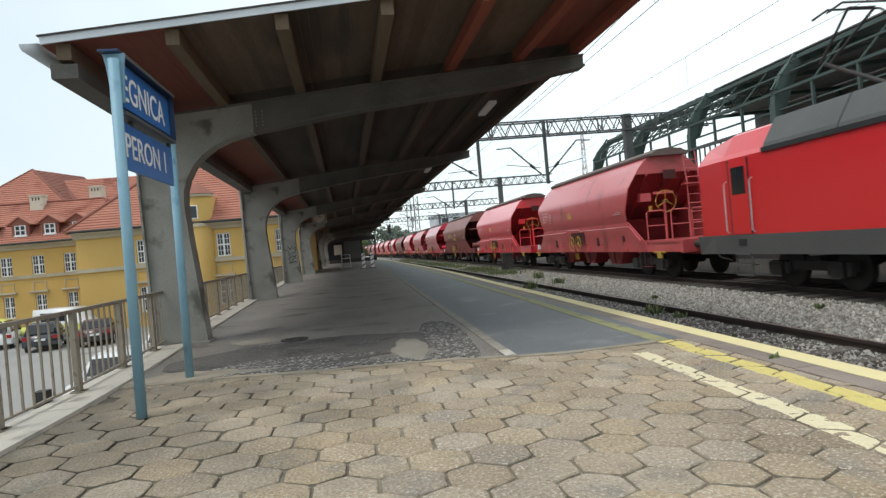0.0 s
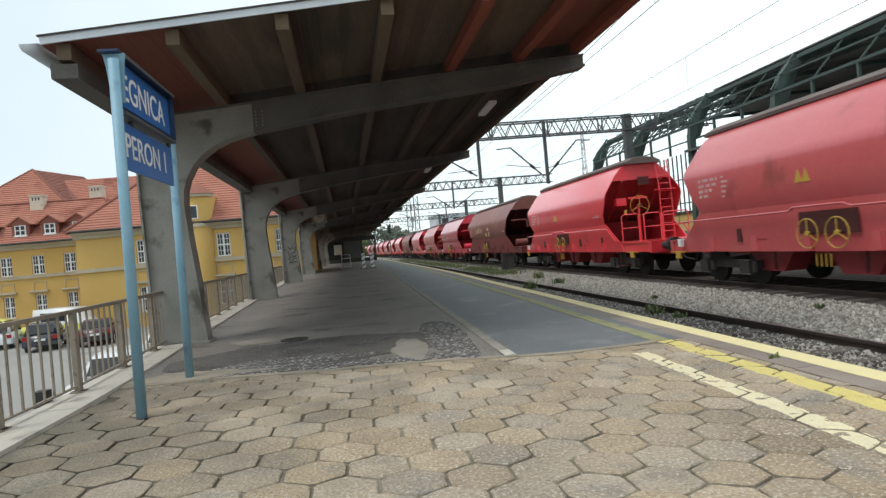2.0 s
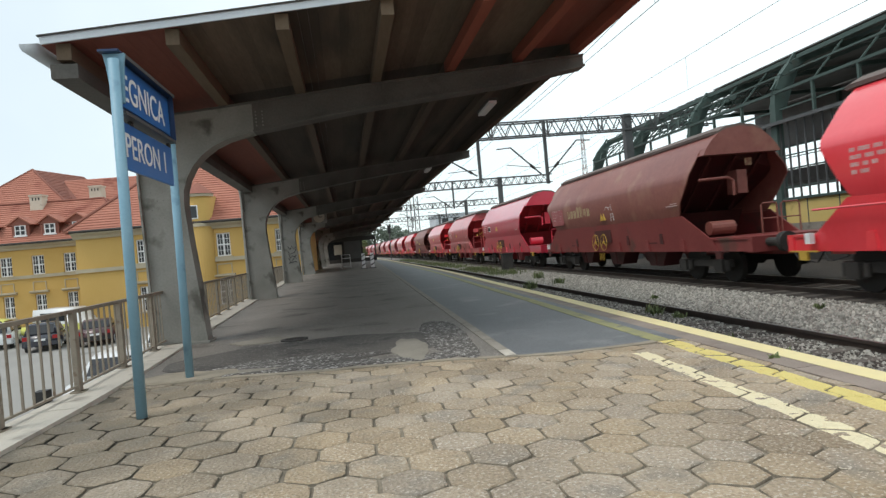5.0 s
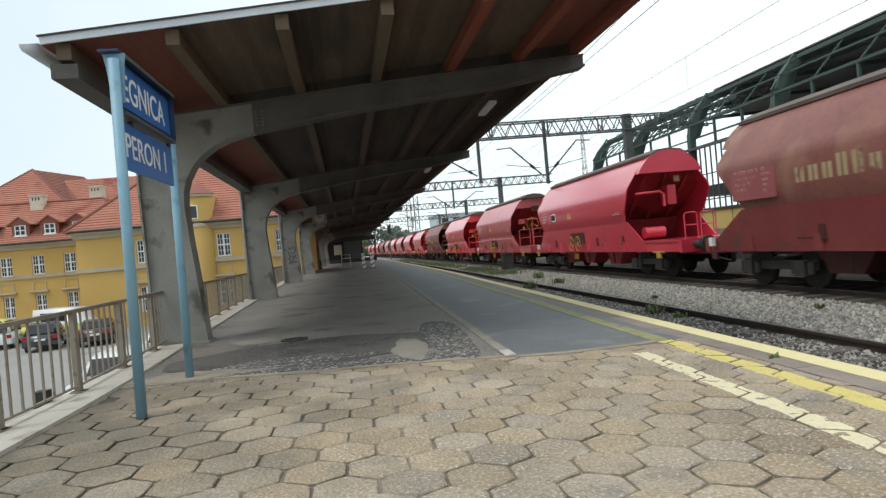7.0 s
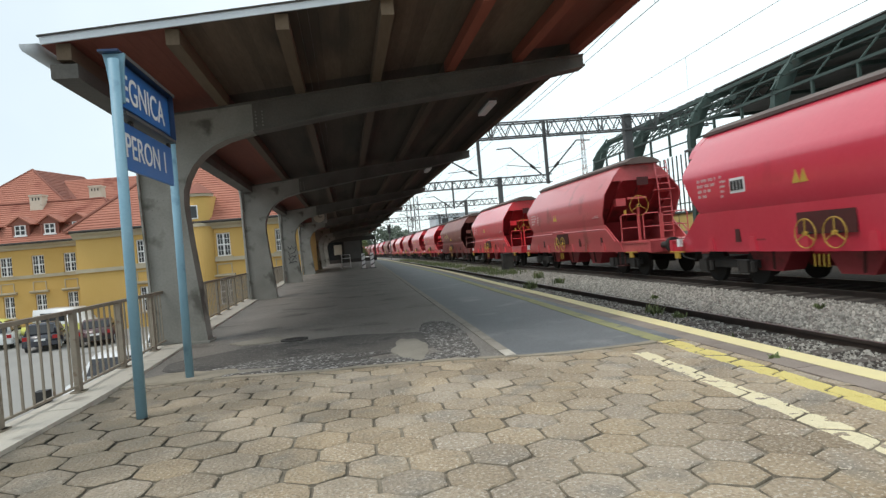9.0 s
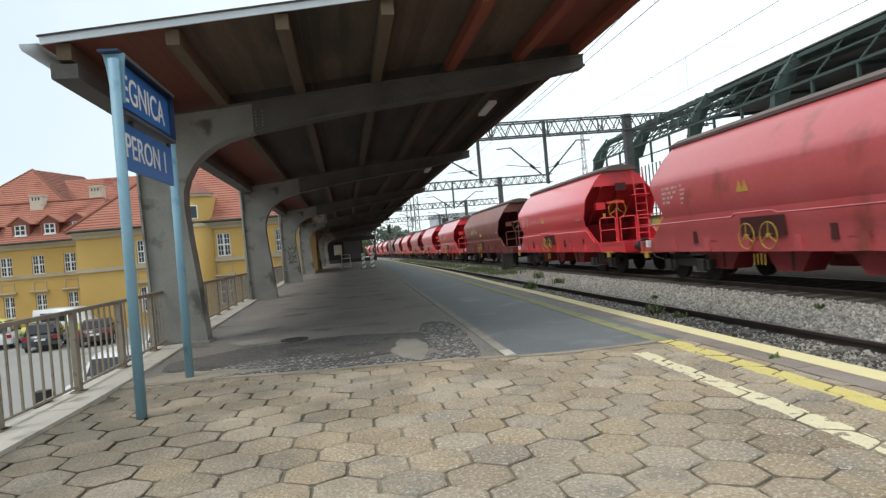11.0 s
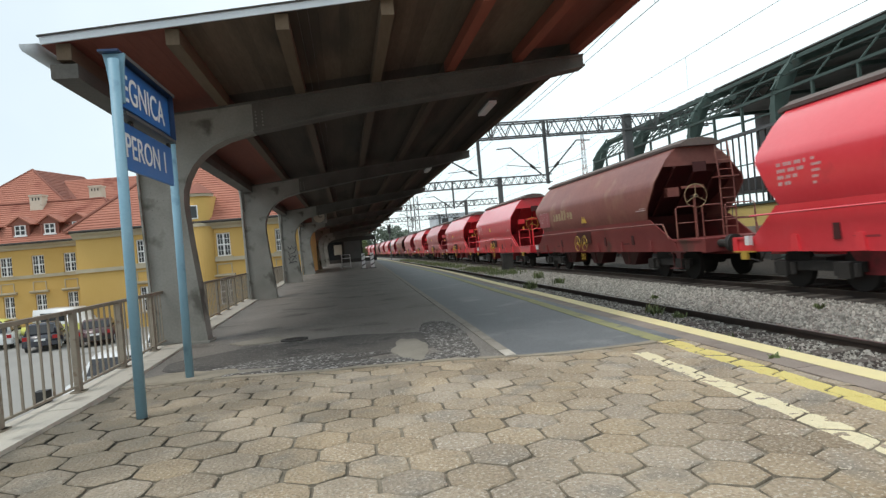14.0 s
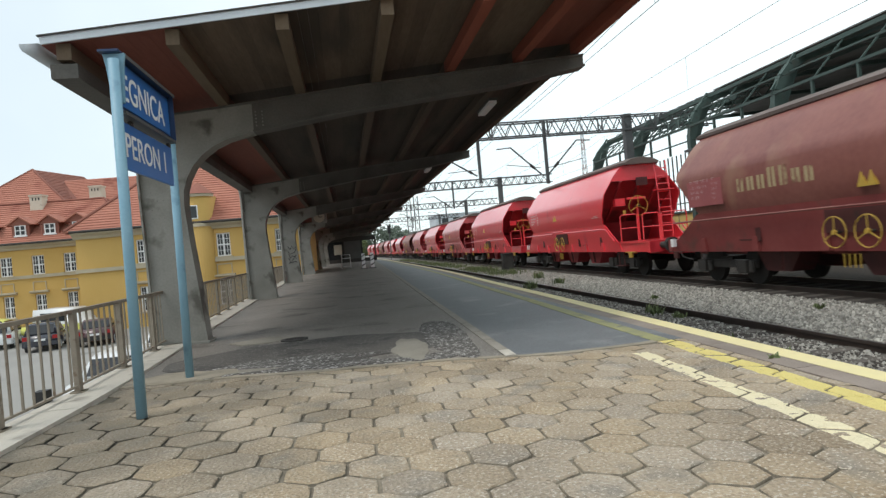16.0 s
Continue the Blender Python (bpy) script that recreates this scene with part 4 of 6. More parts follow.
        for r, words in enumerate(((2, 4, 3, 1), (4, 3, 3), (3, 2, 2), (2, 3))):
            yy = yb - 0.75
            for n in words:
                for k in range(n):
                    bars.append((yy - 0.045, yy, 2.66 - r * 0.135, 2.735 - r * 0.135))
                    yy -= 0.068
                yy -= 0.07
        for r in range(5):
            yy = yb - 1.78
            for k in range(2 + (r * 3) % 4):
                bars.append((yy - 0.036, yy, 2.68 - r * 0.12, 2.735 - r * 0.12))
                yy -= 0.056
        if big:
            on_side([(yb - 2.2, yb - 0.6, 2.05, 2.72)], ROSE, "repainted_panel", "patch of dull rose paint")
            on_side([(yb - 2.94 - e - k * 0.38, yb - 2.84 - e - k * 0.38, 2.27, 2.58 + (0.12 if k in (3, 4) else 0.0)) for k in range(7) for e in (0.0, 0.15)], PALE_LOGO, "logo_mark", "worn cream lettering shapes")
        tagged(on_side(bars, STENCIL, "number_bars", "pale stencilled number bars"), kind="stuff")
        on_side([(ya + 0.75, ya + 1.4, 2.16, 2.185), (ya + 0.75, ya + 1.15, 2.22, 2.24)], STENCIL, "stencil_mark", "")
        part("lamp_bracket", boxes((x * 1.40 - 0.05, x * 1.40 + 0.05, yb + 0.5, yb + 0.66, 1.0, 1.22)), WHITE, w, "small white tail-lamp plate")
        if plain and kind == "red":
            on_side([(yb - 2.78, yb - 2.2, 2.26, 2.62)], WHITE, "logo_plate", "white plate with dark bars")
            bm = bmesh.new()
            for k in range(4):
                box(bm, min(x * 1.49, x * 1.513), max(x * 1.49, x * 1.513), yb - 2.72 + k * 0.13, yb - 2.64 + k * 0.13, 2.32, 2.56)
            part("logo_mark", bm, BLACK, w)
    if big and plain:
        def chalk(bm):
            for k, (y0, z0, y1, z1) in enumerate(((-0.75, 2.58, -0.95, 2.70), (-0.95, 2.70, -1.15, 2.56), (-1.05, 2.63, -1.3, 2.66), (-1.3, 2.75, -1.38, 2.52), (-1.25, 2.4, -1.5, 2.42), (-1.3, 2.42, -1.24, 2.14), (-1.45, 2.42, -1.52, 2.16), (-1.28, 2.28, -1.48, 2.29))):
                tube(bm, [(-1.5 + 0.033 * (3.0 - z0), off + y0 + 0.3, z0 - 0.18), (-1.5 + 0.033 * (3.0 - z1), off + y1 + 0.3, z1 - 0.18)], 0.008, 5)
        part("chalk_scrawl", made(chalk), WHITE, w, "white chalk scrawl")
    # hopper chutes below
    for k in range(3):
        yy = off + (k - 1) * (2.6 if not big else 3.1)
        for x in (-1, 1):
            ch = bmesh.new()
            prism(ch, [(yy - 0.8, 0.86), (yy + 0.8, 0.86), (yy + 0.42, 0.36), (yy - 0.42, 0.36)], 0, x * 0.4, x * 0.95)
            part("discharge_chute", ch, inside, w)
            part("chute_lever", made(beam, (x * 1.2, yy - 0.5, 0.84), (x * 1.1, yy - 0.35, 0.42), 0.06, 0.03), RECESS_SHADE, w)
    part("underframe", boxes((-0.35, 0.35, -length / 2 + 0.7, length / 2 - 0.7, 0.7, 1.1), (-1.3, 1.3, -length / 2 + 0.62, -length / 2 + 0.8, 0.82, 1.16), (-1.3, 1.3, length / 2 - 0.8, length / 2 - 0.62, 0.82, 1.16)), low, w)
    part("end_platform", boxes((-1.3, 1.3, -length / 2 + 0.62, ya + 0.5, 1.14, 1.19)), low, w)
    part("end_platform", boxes((-1.3, 1.3, yb - 0.5, length / 2 - 0.62, 1.14, 1.19)), low, w)
    # sloped lower hopper ends
    for s, q in ((ya, -1), (yb, 1)):
        sl = bmesh.new()
        prism(sl, [(s - q * 1.95, 1.95), (s - q * 2.9, 1.95), (s - q * 3.1, 1.1), (s - q * 2.5, 1.1)], 0, -1.3, 1.3)
        part("hopper_end", sl, inside, w)
    # brake end: wheel, ladder, rails
    if not plain:
        brake_gear(w, ya, top, big)
    else:
        part("end_pipe", made(tube, [(-1.15, ya + 0.1, 2.78), (-0.35, ya - 0.02, 2.80), (-0.2, ya - 0.02, 2.7), (-0.2, ya - 0.02, 2.3)], 0.045, 8), top, w)
        part("end_duct", boxes((0.0, 0.3, ya + 0.1, ya + 0.6, 2.35, 3.0)), top, w, bevel=0.03)
        part("notice_plate", boxes((0.22, 0.42, ya + 0.02, ya + 0.035, 3.1, 3.3)), PALE_LOGO, w, "small worn yellow notice")
        part("air_tank", made(tube, [(-0.95, ya + 0.1, 1.45), (-0.25, ya + 0.1, 1.45)], 0.19, 14), top, w, "red air tank", smooth=False)
        for e, q in ((ya, -1), (yb, 1)):
            hood = [(-1.13, 3.42), (1.13, 3.42), (1.02, 3.62), (0.84, 3.83), (0.64, 4.0), (0.4, 4.11), (0.0, 4.16), (-0.4, 4.11), (-0.64, 4.0), (-0.84, 3.83), (-1.02, 3.62)]
            part("end_hood", made(prism, hood, 1, e + q * 0.23, e - q * 0.1), top, w, "rounded red end hood of the roof", bevel=0.03)
    for x in (() if plain else (-1, 1)):
        st = part("foot_step", made(lambda bm: [beam(bm, (x * 1.22, ya - 0.35 - d, 0.36), (x * 1.22, ya - 0.35 - d, 0.86), 0.035, 0.035) for d in (0.0, 0.42)]), RECESS_SHADE, w)
        part("tread", boxes((x * 1.22 - 0.13, x * 1.22 + 0.13, ya - 0.83, ya - 0.29, 0.34, 0.365)), RECESS_SHADE, st)
    if not plain:
        part("notice_board", boxes((-0.22, 0.22, ya - 0.075, ya - 0.062, 3.2, 3.5)), RECESS_SHADE, w, "dark notice board under the roof")
        part("valve_box", boxes((-1.0, -0.62, ya + 0.12, ya + 0.35, 2.5, 2.78)), top, w, bevel=0.02)
        part("crossover_step", boxes((0.35, 1.05, ya - 0.42, ya - 0.12, 2.95, 2.99)), top, w)
    rail_top = 2.0 if plain else 2.14
    for x0, x1 in (((0.05, 0.5), (0.62, 1.15)) if plain else ((-1.25, -0.62), (-0.42, 0.2), (0.3, 1.25))):
        yy = ya - 0.75
        part("handrail", made(tube, [(x0, yy, 1.19), (x0, yy, rail_top - 0.06), (x0 + 0.06, yy, rail_top), (x1 - 0.06, yy, rail_top), (x1, yy, rail_top - 0.06), (x1, yy, 1.19)], 0.022, 6), top, w)
        part("mid_rail", made(tube, [(x0, yy, (1.19 + rail_top) / 2), (x1, yy, (1.19 + rail_top) / 2)], 0.018, 6), top, w)
    for e in (-1, 1):
        for x in (-0.87, 0.87):
            ye = e * (length / 2 - 0.62)
            part("buffer", made(tube, [(x, ye, 1.04), (x, ye + e * 0.34, 1.04)], 0.10, 12), DARK, w)
            part("buffer_head", made(disc, (x, ye + e * 0.57, 1.04), 1, 0.23, 0.07, 20), DARK, w)
            part("buffer_stem", made(tube, [(x, ye + e * 0.3, 1.04), (x, ye + e * 0.56, 1.04)], 0.07, 10), DARK, w)
        part("coupling", made(tube, [(0, e * (length / 2 - 0.65), 1.0), (0, e * (length / 2 + 0.02), 0.92)], 0.05, 8), DARK, w)
        for x in (-0.35, 0.35):
            part("brake_hose", made(tube, [(x, e * (length / 2 - 0.6), 0.9), (x, e * (length / 2 - 0.35), 0.6), (x * 0.5, e * (length / 2 - 0.05), 0.5)], 0.022, 6), BLACK, w)
    bogie(w, bog)
    bogie(w, -bog)
    return w, length


# Darker copies of the wagon red, with end, recess and underside shade put in.
SHADED_RED = mat("shaded_red_paint", (0.26, 0.022, 0.03), (0.34, 0.045, 0.05), 0.6, scale=1.2, fine=12, bump=0.05, spots=(0.15, 0.025, 0.025), spot_scale=1.6, spot_at=0.55)
RECESS_SHADE = mat("shaded_dark_red_paint", (0.05, 0.010, 0.010), (0.085, 0.02, 0.018), 0.6, scale=1.5, fine=14, bump=0.05, spots=(0.035, 0.016, 0.013), spot_scale=2)
ROSE = mat("dull_rose_paint", (0.27, 0.07, 0.075), (0.34, 0.10, 0.10), 0.65, scale=1.2, fine=12, bump=0.04, spots=(0.18, 0.06, 0.05), spot_scale=1.5)
PALE_LOGO = mat("cream_lettering", (0.42, 0.34, 0.19), (0.34, 0.25, 0.14), 0.8, scale=3, fine=20, bump=0.03, spots=(0.2, 0.09, 0.06), spot_scale=3, spot_at=0.56)
made_wagons = {k: hopper_wagon(k) for k in ("red", "faded", "brown", "red_plain", "brown_plain")}
ORDER = ["faded", "red", "brown_plain", "red_plain", "faded", "red", "brown", "red", "red", "faded", "red", "faded", "brown", "red_plain", "red", "faded", "brown_plain", "red", "red", "red"]
TRAIN_V = 7.12
train, used, back = [], set(), 16.3
for k in ORDER:
    proto, length = made_wagons[k]
    if k in used:
        w = copy_thing(proto, Matrix.Identity(4))
    else:
        w, _ = proto, used.add(k)
    train.append((w, back + length / 2))
    back += length


def locomotive():
    lo = thing("electric_locomotive", "red electric locomotive with grey skirt and dark roof", "locomotive")
    L = 18.9
    half = [(1.49, 1.25), (1.49, 3.08), (1.40, 3.2), (1.12, 3.66), (1.0, 3.72)]
    sect = lambda y, k, zt: [(-x * k, y, min(z, zt)) for x, z in half] + [(x * k, y, min(z, zt)) for x, z in half[::-1]]
    b = part("body", made(frustum, [sect(-L / 2 + 0.7, 0.86, 3.4), sect(-L / 2 + 1.6, 1, 3.72), sect(L / 2 - 1.9, 1, 3.72), sect(L / 2 - 0.72, 0.95, 3.5), sect(L / 2 - 0.5, 0.88, 2.4)][:4]), LOCO_RED, lo, bevel=0.06)
    part("skirt", made(frustum, [[(-1.40, -L / 2 + 0.5, 0.78), (1.40, -L / 2 + 0.5, 0.78), (1.45, -L / 2 + 0.5, 1.25), (-1.45, -L / 2 + 0.5, 1.25)], [(-1.51, -L / 2 + 1.4, 0.8), (1.51, -L / 2 + 1.4, 0.8), (1.51, -L / 2 + 1.4, 1.26), (-1.51, -L / 2 + 1.4, 1.26)],
                                 [(-1.51, L / 2 - 1.4, 0.8), (1.51, L / 2 - 1.4, 0.8), (1.51, L / 2 - 1.4, 1.26), (-1.51, L / 2 - 1.4, 1.26)], [(-1.40, L / 2 - 0.5, 0.78), (1.40, L / 2 - 0.5, 0.78), (1.45, L / 2 - 0.5, 1.25), (-1.45, L / 2 - 0.5, 1.25)]]), LOCO_GREY, lo, "grey lower skirt", bevel=0.03)
    for k in range(5):
        y0 = -5.05 + k * 2.2
        part("roof_panel", made(frustum, [[(-1.50, y0, 3.15), (-1.47, y0, 3.25), (-1.14, y0, 3.80), (1.14, y0, 3.80), (1.47, y0, 3.25), (1.50, y0, 3.15)], [(-1.50, y0 + 2.17, 3.15), (-1.47, y0 + 2.17, 3.25), (-1.14, y0 + 2.17, 3.80), (1.14, y0 + 2.17, 3.80), (1.47, y0 + 2.17, 3.25), (1.50, y0 + 2.17, 3.15)]]), LOCO_GREY, lo, "dark grey roof panel")
    part("roof_edge", boxes((-1.535, -1.44, -5.1, 5.95, 3.06, 3.16), (1.44, 1.535, -5.1, 5.95, 3.06, 3.16)), BLACK, lo, "black cable duct")
    for x in (-1, 1):
        for ye in (6.9, -6.6):
            d = part("cab_door", boxes((x * 1.50 - 0.012, x * 1.50 + 0.012, ye - 0.36, ye + 0.36, 1.28, 3.0)), LOCO_RED, lo)
            part("door_window", boxes((x * 1.515 - 0.006, x * 1.515 + 0.006, ye - 0.26, ye + 0.26, 2.22, 2.86)), GLASS_DARK, d, "dark cab window", bevel=0.004)
            part("door_seam", boxes((x * 1.505 - 0.008, x * 1.505 + 0.008, ye - 0.40, ye - 0.36, 1.28, 3.04), (x * 1.505 - 0.008, x * 1.505 + 0.008, ye + 0.36, ye + 0.40, 1.28, 3.04)), BLACK, d)
            for q in (-0.5, 0.5):
                part("door_rail", made(tube, [(x * 1.5, ye + q, 1.3), (x * 1.57, ye + q, 1.36), (x * 1.57, ye + q, 2.5), (x * 1.5, ye + q, 2.56)], 0.014, 6), FLASHING, lo, "bright steel grab rail")
            part("steps", made(lambda bm: [beam(bm, (x * 1.45, ye - 0.3, z), (x * 1.45, ye + 0.3, z), 0.2, 0.03) for z in (0.3, 0.55, 0.8)] and [beam(bm, (x * 1.5, ye + q, 0.28), (x * 1.5, ye + q, 0.85), 0.03) for q in (-0.3, 0.3)]), LOCO_GREY, lo)
            part("side_vent", boxes((x * 1.515 - 0.01, x * 1.515 + 0.01, ye - 0.15, ye + 0.15, 1.0, 1.16)), BLACK, lo)
        part("equipment_case", boxes((x * 1.3 - 0.15, x * 1.3 + 0.15, -2.6, 2.6, 0.3, 0.82)), DARK, lo)
        part("stencil_mark", boxes(*[(x * 1.518 - 0.006, x * 1.518 + 0.006, -3.2 + k * 0.32, -2.97 + k * 0.32, 1.0, 1.12) for k in range(7)]), WHITE, lo)
    part("windscreen", made(lambda bm: beam(bm, (0, L / 2 - 0.66, 2.35), (0, L / 2 - 0.72, 3.2), 2.2, 0.1)), GLASS_DARK, lo)
    for x in (-0.87, 0.87):
        part("buffer", made(tube, [(x, L / 2 - 0.6, 1.04), (x, L / 2 - 0.1, 1.04)], 0.12, 10), DARK, lo)
        part("buffer_head", made(disc, (x, L / 2 - 0.05, 1.04), 1, 0.25, 0.08, 18), DARK, lo)
        part("tail_light", boxes((x - 0.12, x + 0.12, L / 2 - 0.56, L / 2 - 0.44, 1.3, 1.42)), GLASS_DARK, lo)
    bogie(lo, 5.3)
    bogie(lo, -5.3)
    raised = part("raised_pantograph", made(lambda bm: [tube(bm, [(0, 3.9, 3.9), (0, 5.7, 4.85)], 0.045, 8), tube(bm, [(-0.12, 5.7, 4.85), (-0.3, 4.6, 5.68)], 0.03, 6), tube(bm, [(0.12, 5.7, 4.85), (0.3, 4.6, 5.68)], 0.03, 6), tube(bm, [(-0.3, 4.6, 5.68), (0.3, 4.6, 5.68)], 0.025, 6)]), DARK, lo)
    for dy in (-0.2, 0.2):
        part("contact_strip", made(tube, [(-0.95, 4.6 + dy, 5.52), (-0.6, 4.6 + dy, 5.72), (0.6, 4.6 + dy, 5.72), (0.95, 4.6 + dy, 5.52)], 0.025, 6), DARK, raised)
    for y0 in (-5.0,):
        part("pantograph", made(lambda bm: [tube(bm, [(x, y0 - 0.8, 3.9), (x * 0.6, y0 + 0.7, 4.15), (x * 0.9, y0 - 0.6, 4.3)], 0.03, 6) for x in (-0.5, 0.5)] and tube(bm, [(-0.8, y0 - 0.6, 4.32), (0.8, y0 - 0.6, 4.32)], 0.03, 6)), DARK, lo)
    return lo


train.append((locomotive(), 16.3 - 18.9 / 2))


def motions():
    for w, y0 in train:
        rows = []
        for t in range(17):
            y = y0 - TRAIN_V * t
            dx, h = bend(y)
            rows.append((float(t), pose(TRACK_2 + dx, y, RAIL_Z, 0, 0, math.degrees(h))))
        walk(w, rows)


# ---- yellow office building beyond the yard ----
def holed_wall(bm, x0, x1, z0, z1, y, thick, holes):
    """A wall facing -y with rectangular openings (xa, xb, za, zb)."""
    xs = sorted({x0, x1, *[h[0] for h in holes], *[h[1] for h in holes]})
    zs = sorted({z0, z1, *[h[2] for h in holes], *[h[3] for h in holes]})
    for a, b in zip(xs, xs[1:]):
        start = None
        for c, d in zip(zs, zs[1:]):
            cx, cz = (a + b) / 2, (c + d) / 2
            if any(h[0] < cx < h[1] and h[2] < cz < h[3] for h in holes):
                if start is not None:
                    box(bm, a, b, y, y + thick, start, c)
                start = None
            elif start is None:
                start = c
        if start is not None:
            box(bm, a, b, y, y + thick, start, z1)


def window(parent, xa, xb, za, zb, y):
    """White casement with a mullion and transom, dark panes, and a sill."""
    m, q1, q3, zm = (xa + xb) / 2, xa * 0.75 + xb * 0.25, xa * 0.25 + xb * 0.75, (za + zb) / 2
    xs = [xa, xa + 0.08, q1 - 0.015, q1 + 0.015, m - 0.06, m + 0.06, q3 - 0.015, q3 + 0.015, xb - 0.08, xb]
    zs = [za, za + 0.08, (za + zm) / 2 - 0.015, (za + zm) / 2 + 0.015, zm - 0.05, zm + 0.05, (zm + zb) / 2 - 0.015, (zm + zb) / 2 + 0.015, zb - 0.08, zb]
    bm = bmesh.new()
    solid = lambda i, j: 0 <= i < 9 and 0 <= j < 9 and (i % 2 == 0 or j % 2 == 0)
    for i in range(9):
        for j in range(9):
            if not solid(i, j):
                continue
            x0, x1, z0, z1 = xs[i], xs[i + 1], zs[j], zs[j + 1]
            sides = [((x0, y, z0), (x1, y, z0), (x1, y, z1), (x0, y, z1)), ((x0, y + 0.08, z0), (x0, y + 0.08, z1), (x1, y + 0.08, z1), (x1, y + 0.08, z0))]
            for (di, dj), (p, r) in {(-1, 0): ((x0, z0), (x0, z1)), (1, 0): ((x1, z0), (x1, z1)), (0, -1): ((x0, z0), (x1, z0)), (0, 1): ((x0, z1), (x1, z1))}.items():
                if not solid(i + di, j + dj):
                    sides.append(((p[0], y, p[1]), (r[0], y, r[1]), (r[0], y + 0.08, r[1]), (p[0], y + 0.08, p[1])))
            for f in sides:
                bm.faces.new([bm.verts.new(c) for c in f])
    bmesh.ops.remove_doubles(bm, verts=bm.verts, dist=0.0005)
    w = part("window", bm, WHITE, parent, "white wooden casement window")
    for k in (0, 1):
        for q in (0, 1):
            cx, cz = xa + (xb - xa) * (0.25 + 0.5 * k), za + (zb - za) * (0.25 + 0.5 * q)
            part("pane", boxes((cx - (xb - xa) * 0.22, cx + (xb - xa) * 0.22, y + 0.035, y + 0.045, cz - (zb - za) * 0.22, cz + (zb - za) * 0.22)), GLASS_DARK, w)
    part("sill", boxes((xa - 0.12, xb + 0.12, y - 0.3, y + 0.02, za - 0.1, za - 0.003)), TRIM, w)


def roof_plane(parent, ea, eb, ra, rb, material, label="red clay tile roof face", step=0.3):
    """A roof face with each tile course a piece of its own."""
    ea, eb, ra, rb = map(Vector, (ea, eb, ra, rb))
    nrm = (eb - ea).cross(((ra + rb) - (ea + eb)) / 2).normalized()
    nrm = -nrm if nrm.z < 0 else nrm
    bm = bmesh.new()
    ends = [ea, eb, rb, ra] if (ra - rb).length > 1e-3 else [ea, eb, ra]
    bm.faces.new([bm.verts.new(c - nrm * 0.14) for c in ends])
    face = part("roof_face", bm, material, parent, label)
    n = max(int((((ra + rb) - (ea + eb)) / 2).length / step), 2)
    for k in range(n):
        bm = bmesh.new()
        t0, t1 = k / n, min((k + 1.12) / n, 1)
        q = [ea.lerp(ra, t0) + nrm * 0.05, eb.lerp(rb, t0) + nrm * 0.05, eb.lerp(rb, t1), ea.lerp(ra, t1)]
        v = [bm.verts.new(c) for c in q]
        u = [bm.verts.new(c - nrm * 0.07) for c in q[:2]]
        bm.faces.new(v[:3] if (q[2] - q[3]).length < 1e-4 else v)
        bm.faces.new((u[0], u[1], v[1], v[0]))
        part("tile_course", bm, material, face)


def hip_roof(parent, x0, x1, y0, y1, z, ridge_z, rx0, rx1, over=0.5, dark=()):
    """Four tiled faces; the ridge runs along x from rx0 to rx1 in the middle of the depth."""
    ym = (y0 + y1) / 2
    a, b, c, d = (x0 - over, y0 - over, z), (x1 + over, y0 - over, z), (x1 + over, y1 + over, z), (x0 - over, y1 + over, z)
    r, s = (rx0, ym, ridge_z), (rx1, ym, ridge_z)
    for nm, q in (("front", (a, b, r, s)), ("right", (b, c, s, s)), ("back", (c, d, s, r)), ("left", (d, a, r, r))):
        roof_plane(parent, *q, TILE_DARK if nm in dark else TILE)
    for p, q in ((a, r), (b, s), (r, s), (c, s), (d, r)):
        if (Vector(p) - Vector(q)).length > 0.2:
            part("ridge_tiles", made(tube, [Vector(p) + Vector((0, 0, 0.1)), Vector(q) + Vector((0, 0, 0.06))], 0.10, 6), TILE_DARK, parent)


def trims(parent, x0, x1, y, z_eave, z_band):
    part("cornice", made(lambda bm: prism(bm, [(y - 0.62, z_eave + 0.06), (y - 0.62, z_eave - 0.1), (y - 0.3, z_eave - 0.28), (y - 0.18, z_eave - 0.45), (y + 0.02, z_eave - 0.45), (y + 0.02, z_eave + 0.06)], 0, x0, x1)), TRIM, parent, "pale stone cornice")
    part("string_course", boxes((x0, x1, y - 0.14, y + 0.02, z_band - 0.12, z_band + 0.14)), TRIM, parent, "stone band between the storeys")
    part("gutter", made(tube, [(x0, y - 0.68, z_eave + 0.05), (x1, y - 0.68, z_eave + 0.05)], 0.09, 8), DARK, parent)


def niche(parent, xa, xb, z, y):
    part("niche_frame", boxes((xa - 0.1, xb + 0.1, y - 0.05, y + 0.02, z + 1.0, z + 1.06), (xa - 0.1, xa - 0.04, y - 0.05, y + 0.02, z + 0.3, z + 1.0), (xb + 0.04, xb + 0.1, y - 0.05, y + 0.02, z + 0.3, z + 1.0)), TRIM, parent)
    part("window_hood", made(lambda bm: prism(bm, [(y - 0.32, z + 0.3), (y - 0.32, z + 0.2), (y + 0.02, z + 0.1), (y + 0.02, z + 0.34)], 0, xa - 0.3, xb + 0.3)), TRIM, parent, "stone hood over a window")


OFFICE_L = thing("office_building", "yellow plastered two-storey wing with red tiled roof and dormers", "building", "office buildings beyond the yard")
YL = 55.0
wx = [-38.87, -36.37, -33.87, -31.37, -28.87, -26.44, -24.02]
holes = [(x, x + 0.95, 1.78, 3.33) for x in wx] + [(x + 0.06, x + 0.88, -1.63, 0.14) for x in wx]
part("front_wall", made(holed_wall, -44, -18.9, STREET_Z, 4.2, YL, 0.4, holes), PLASTER, OFFICE_L)
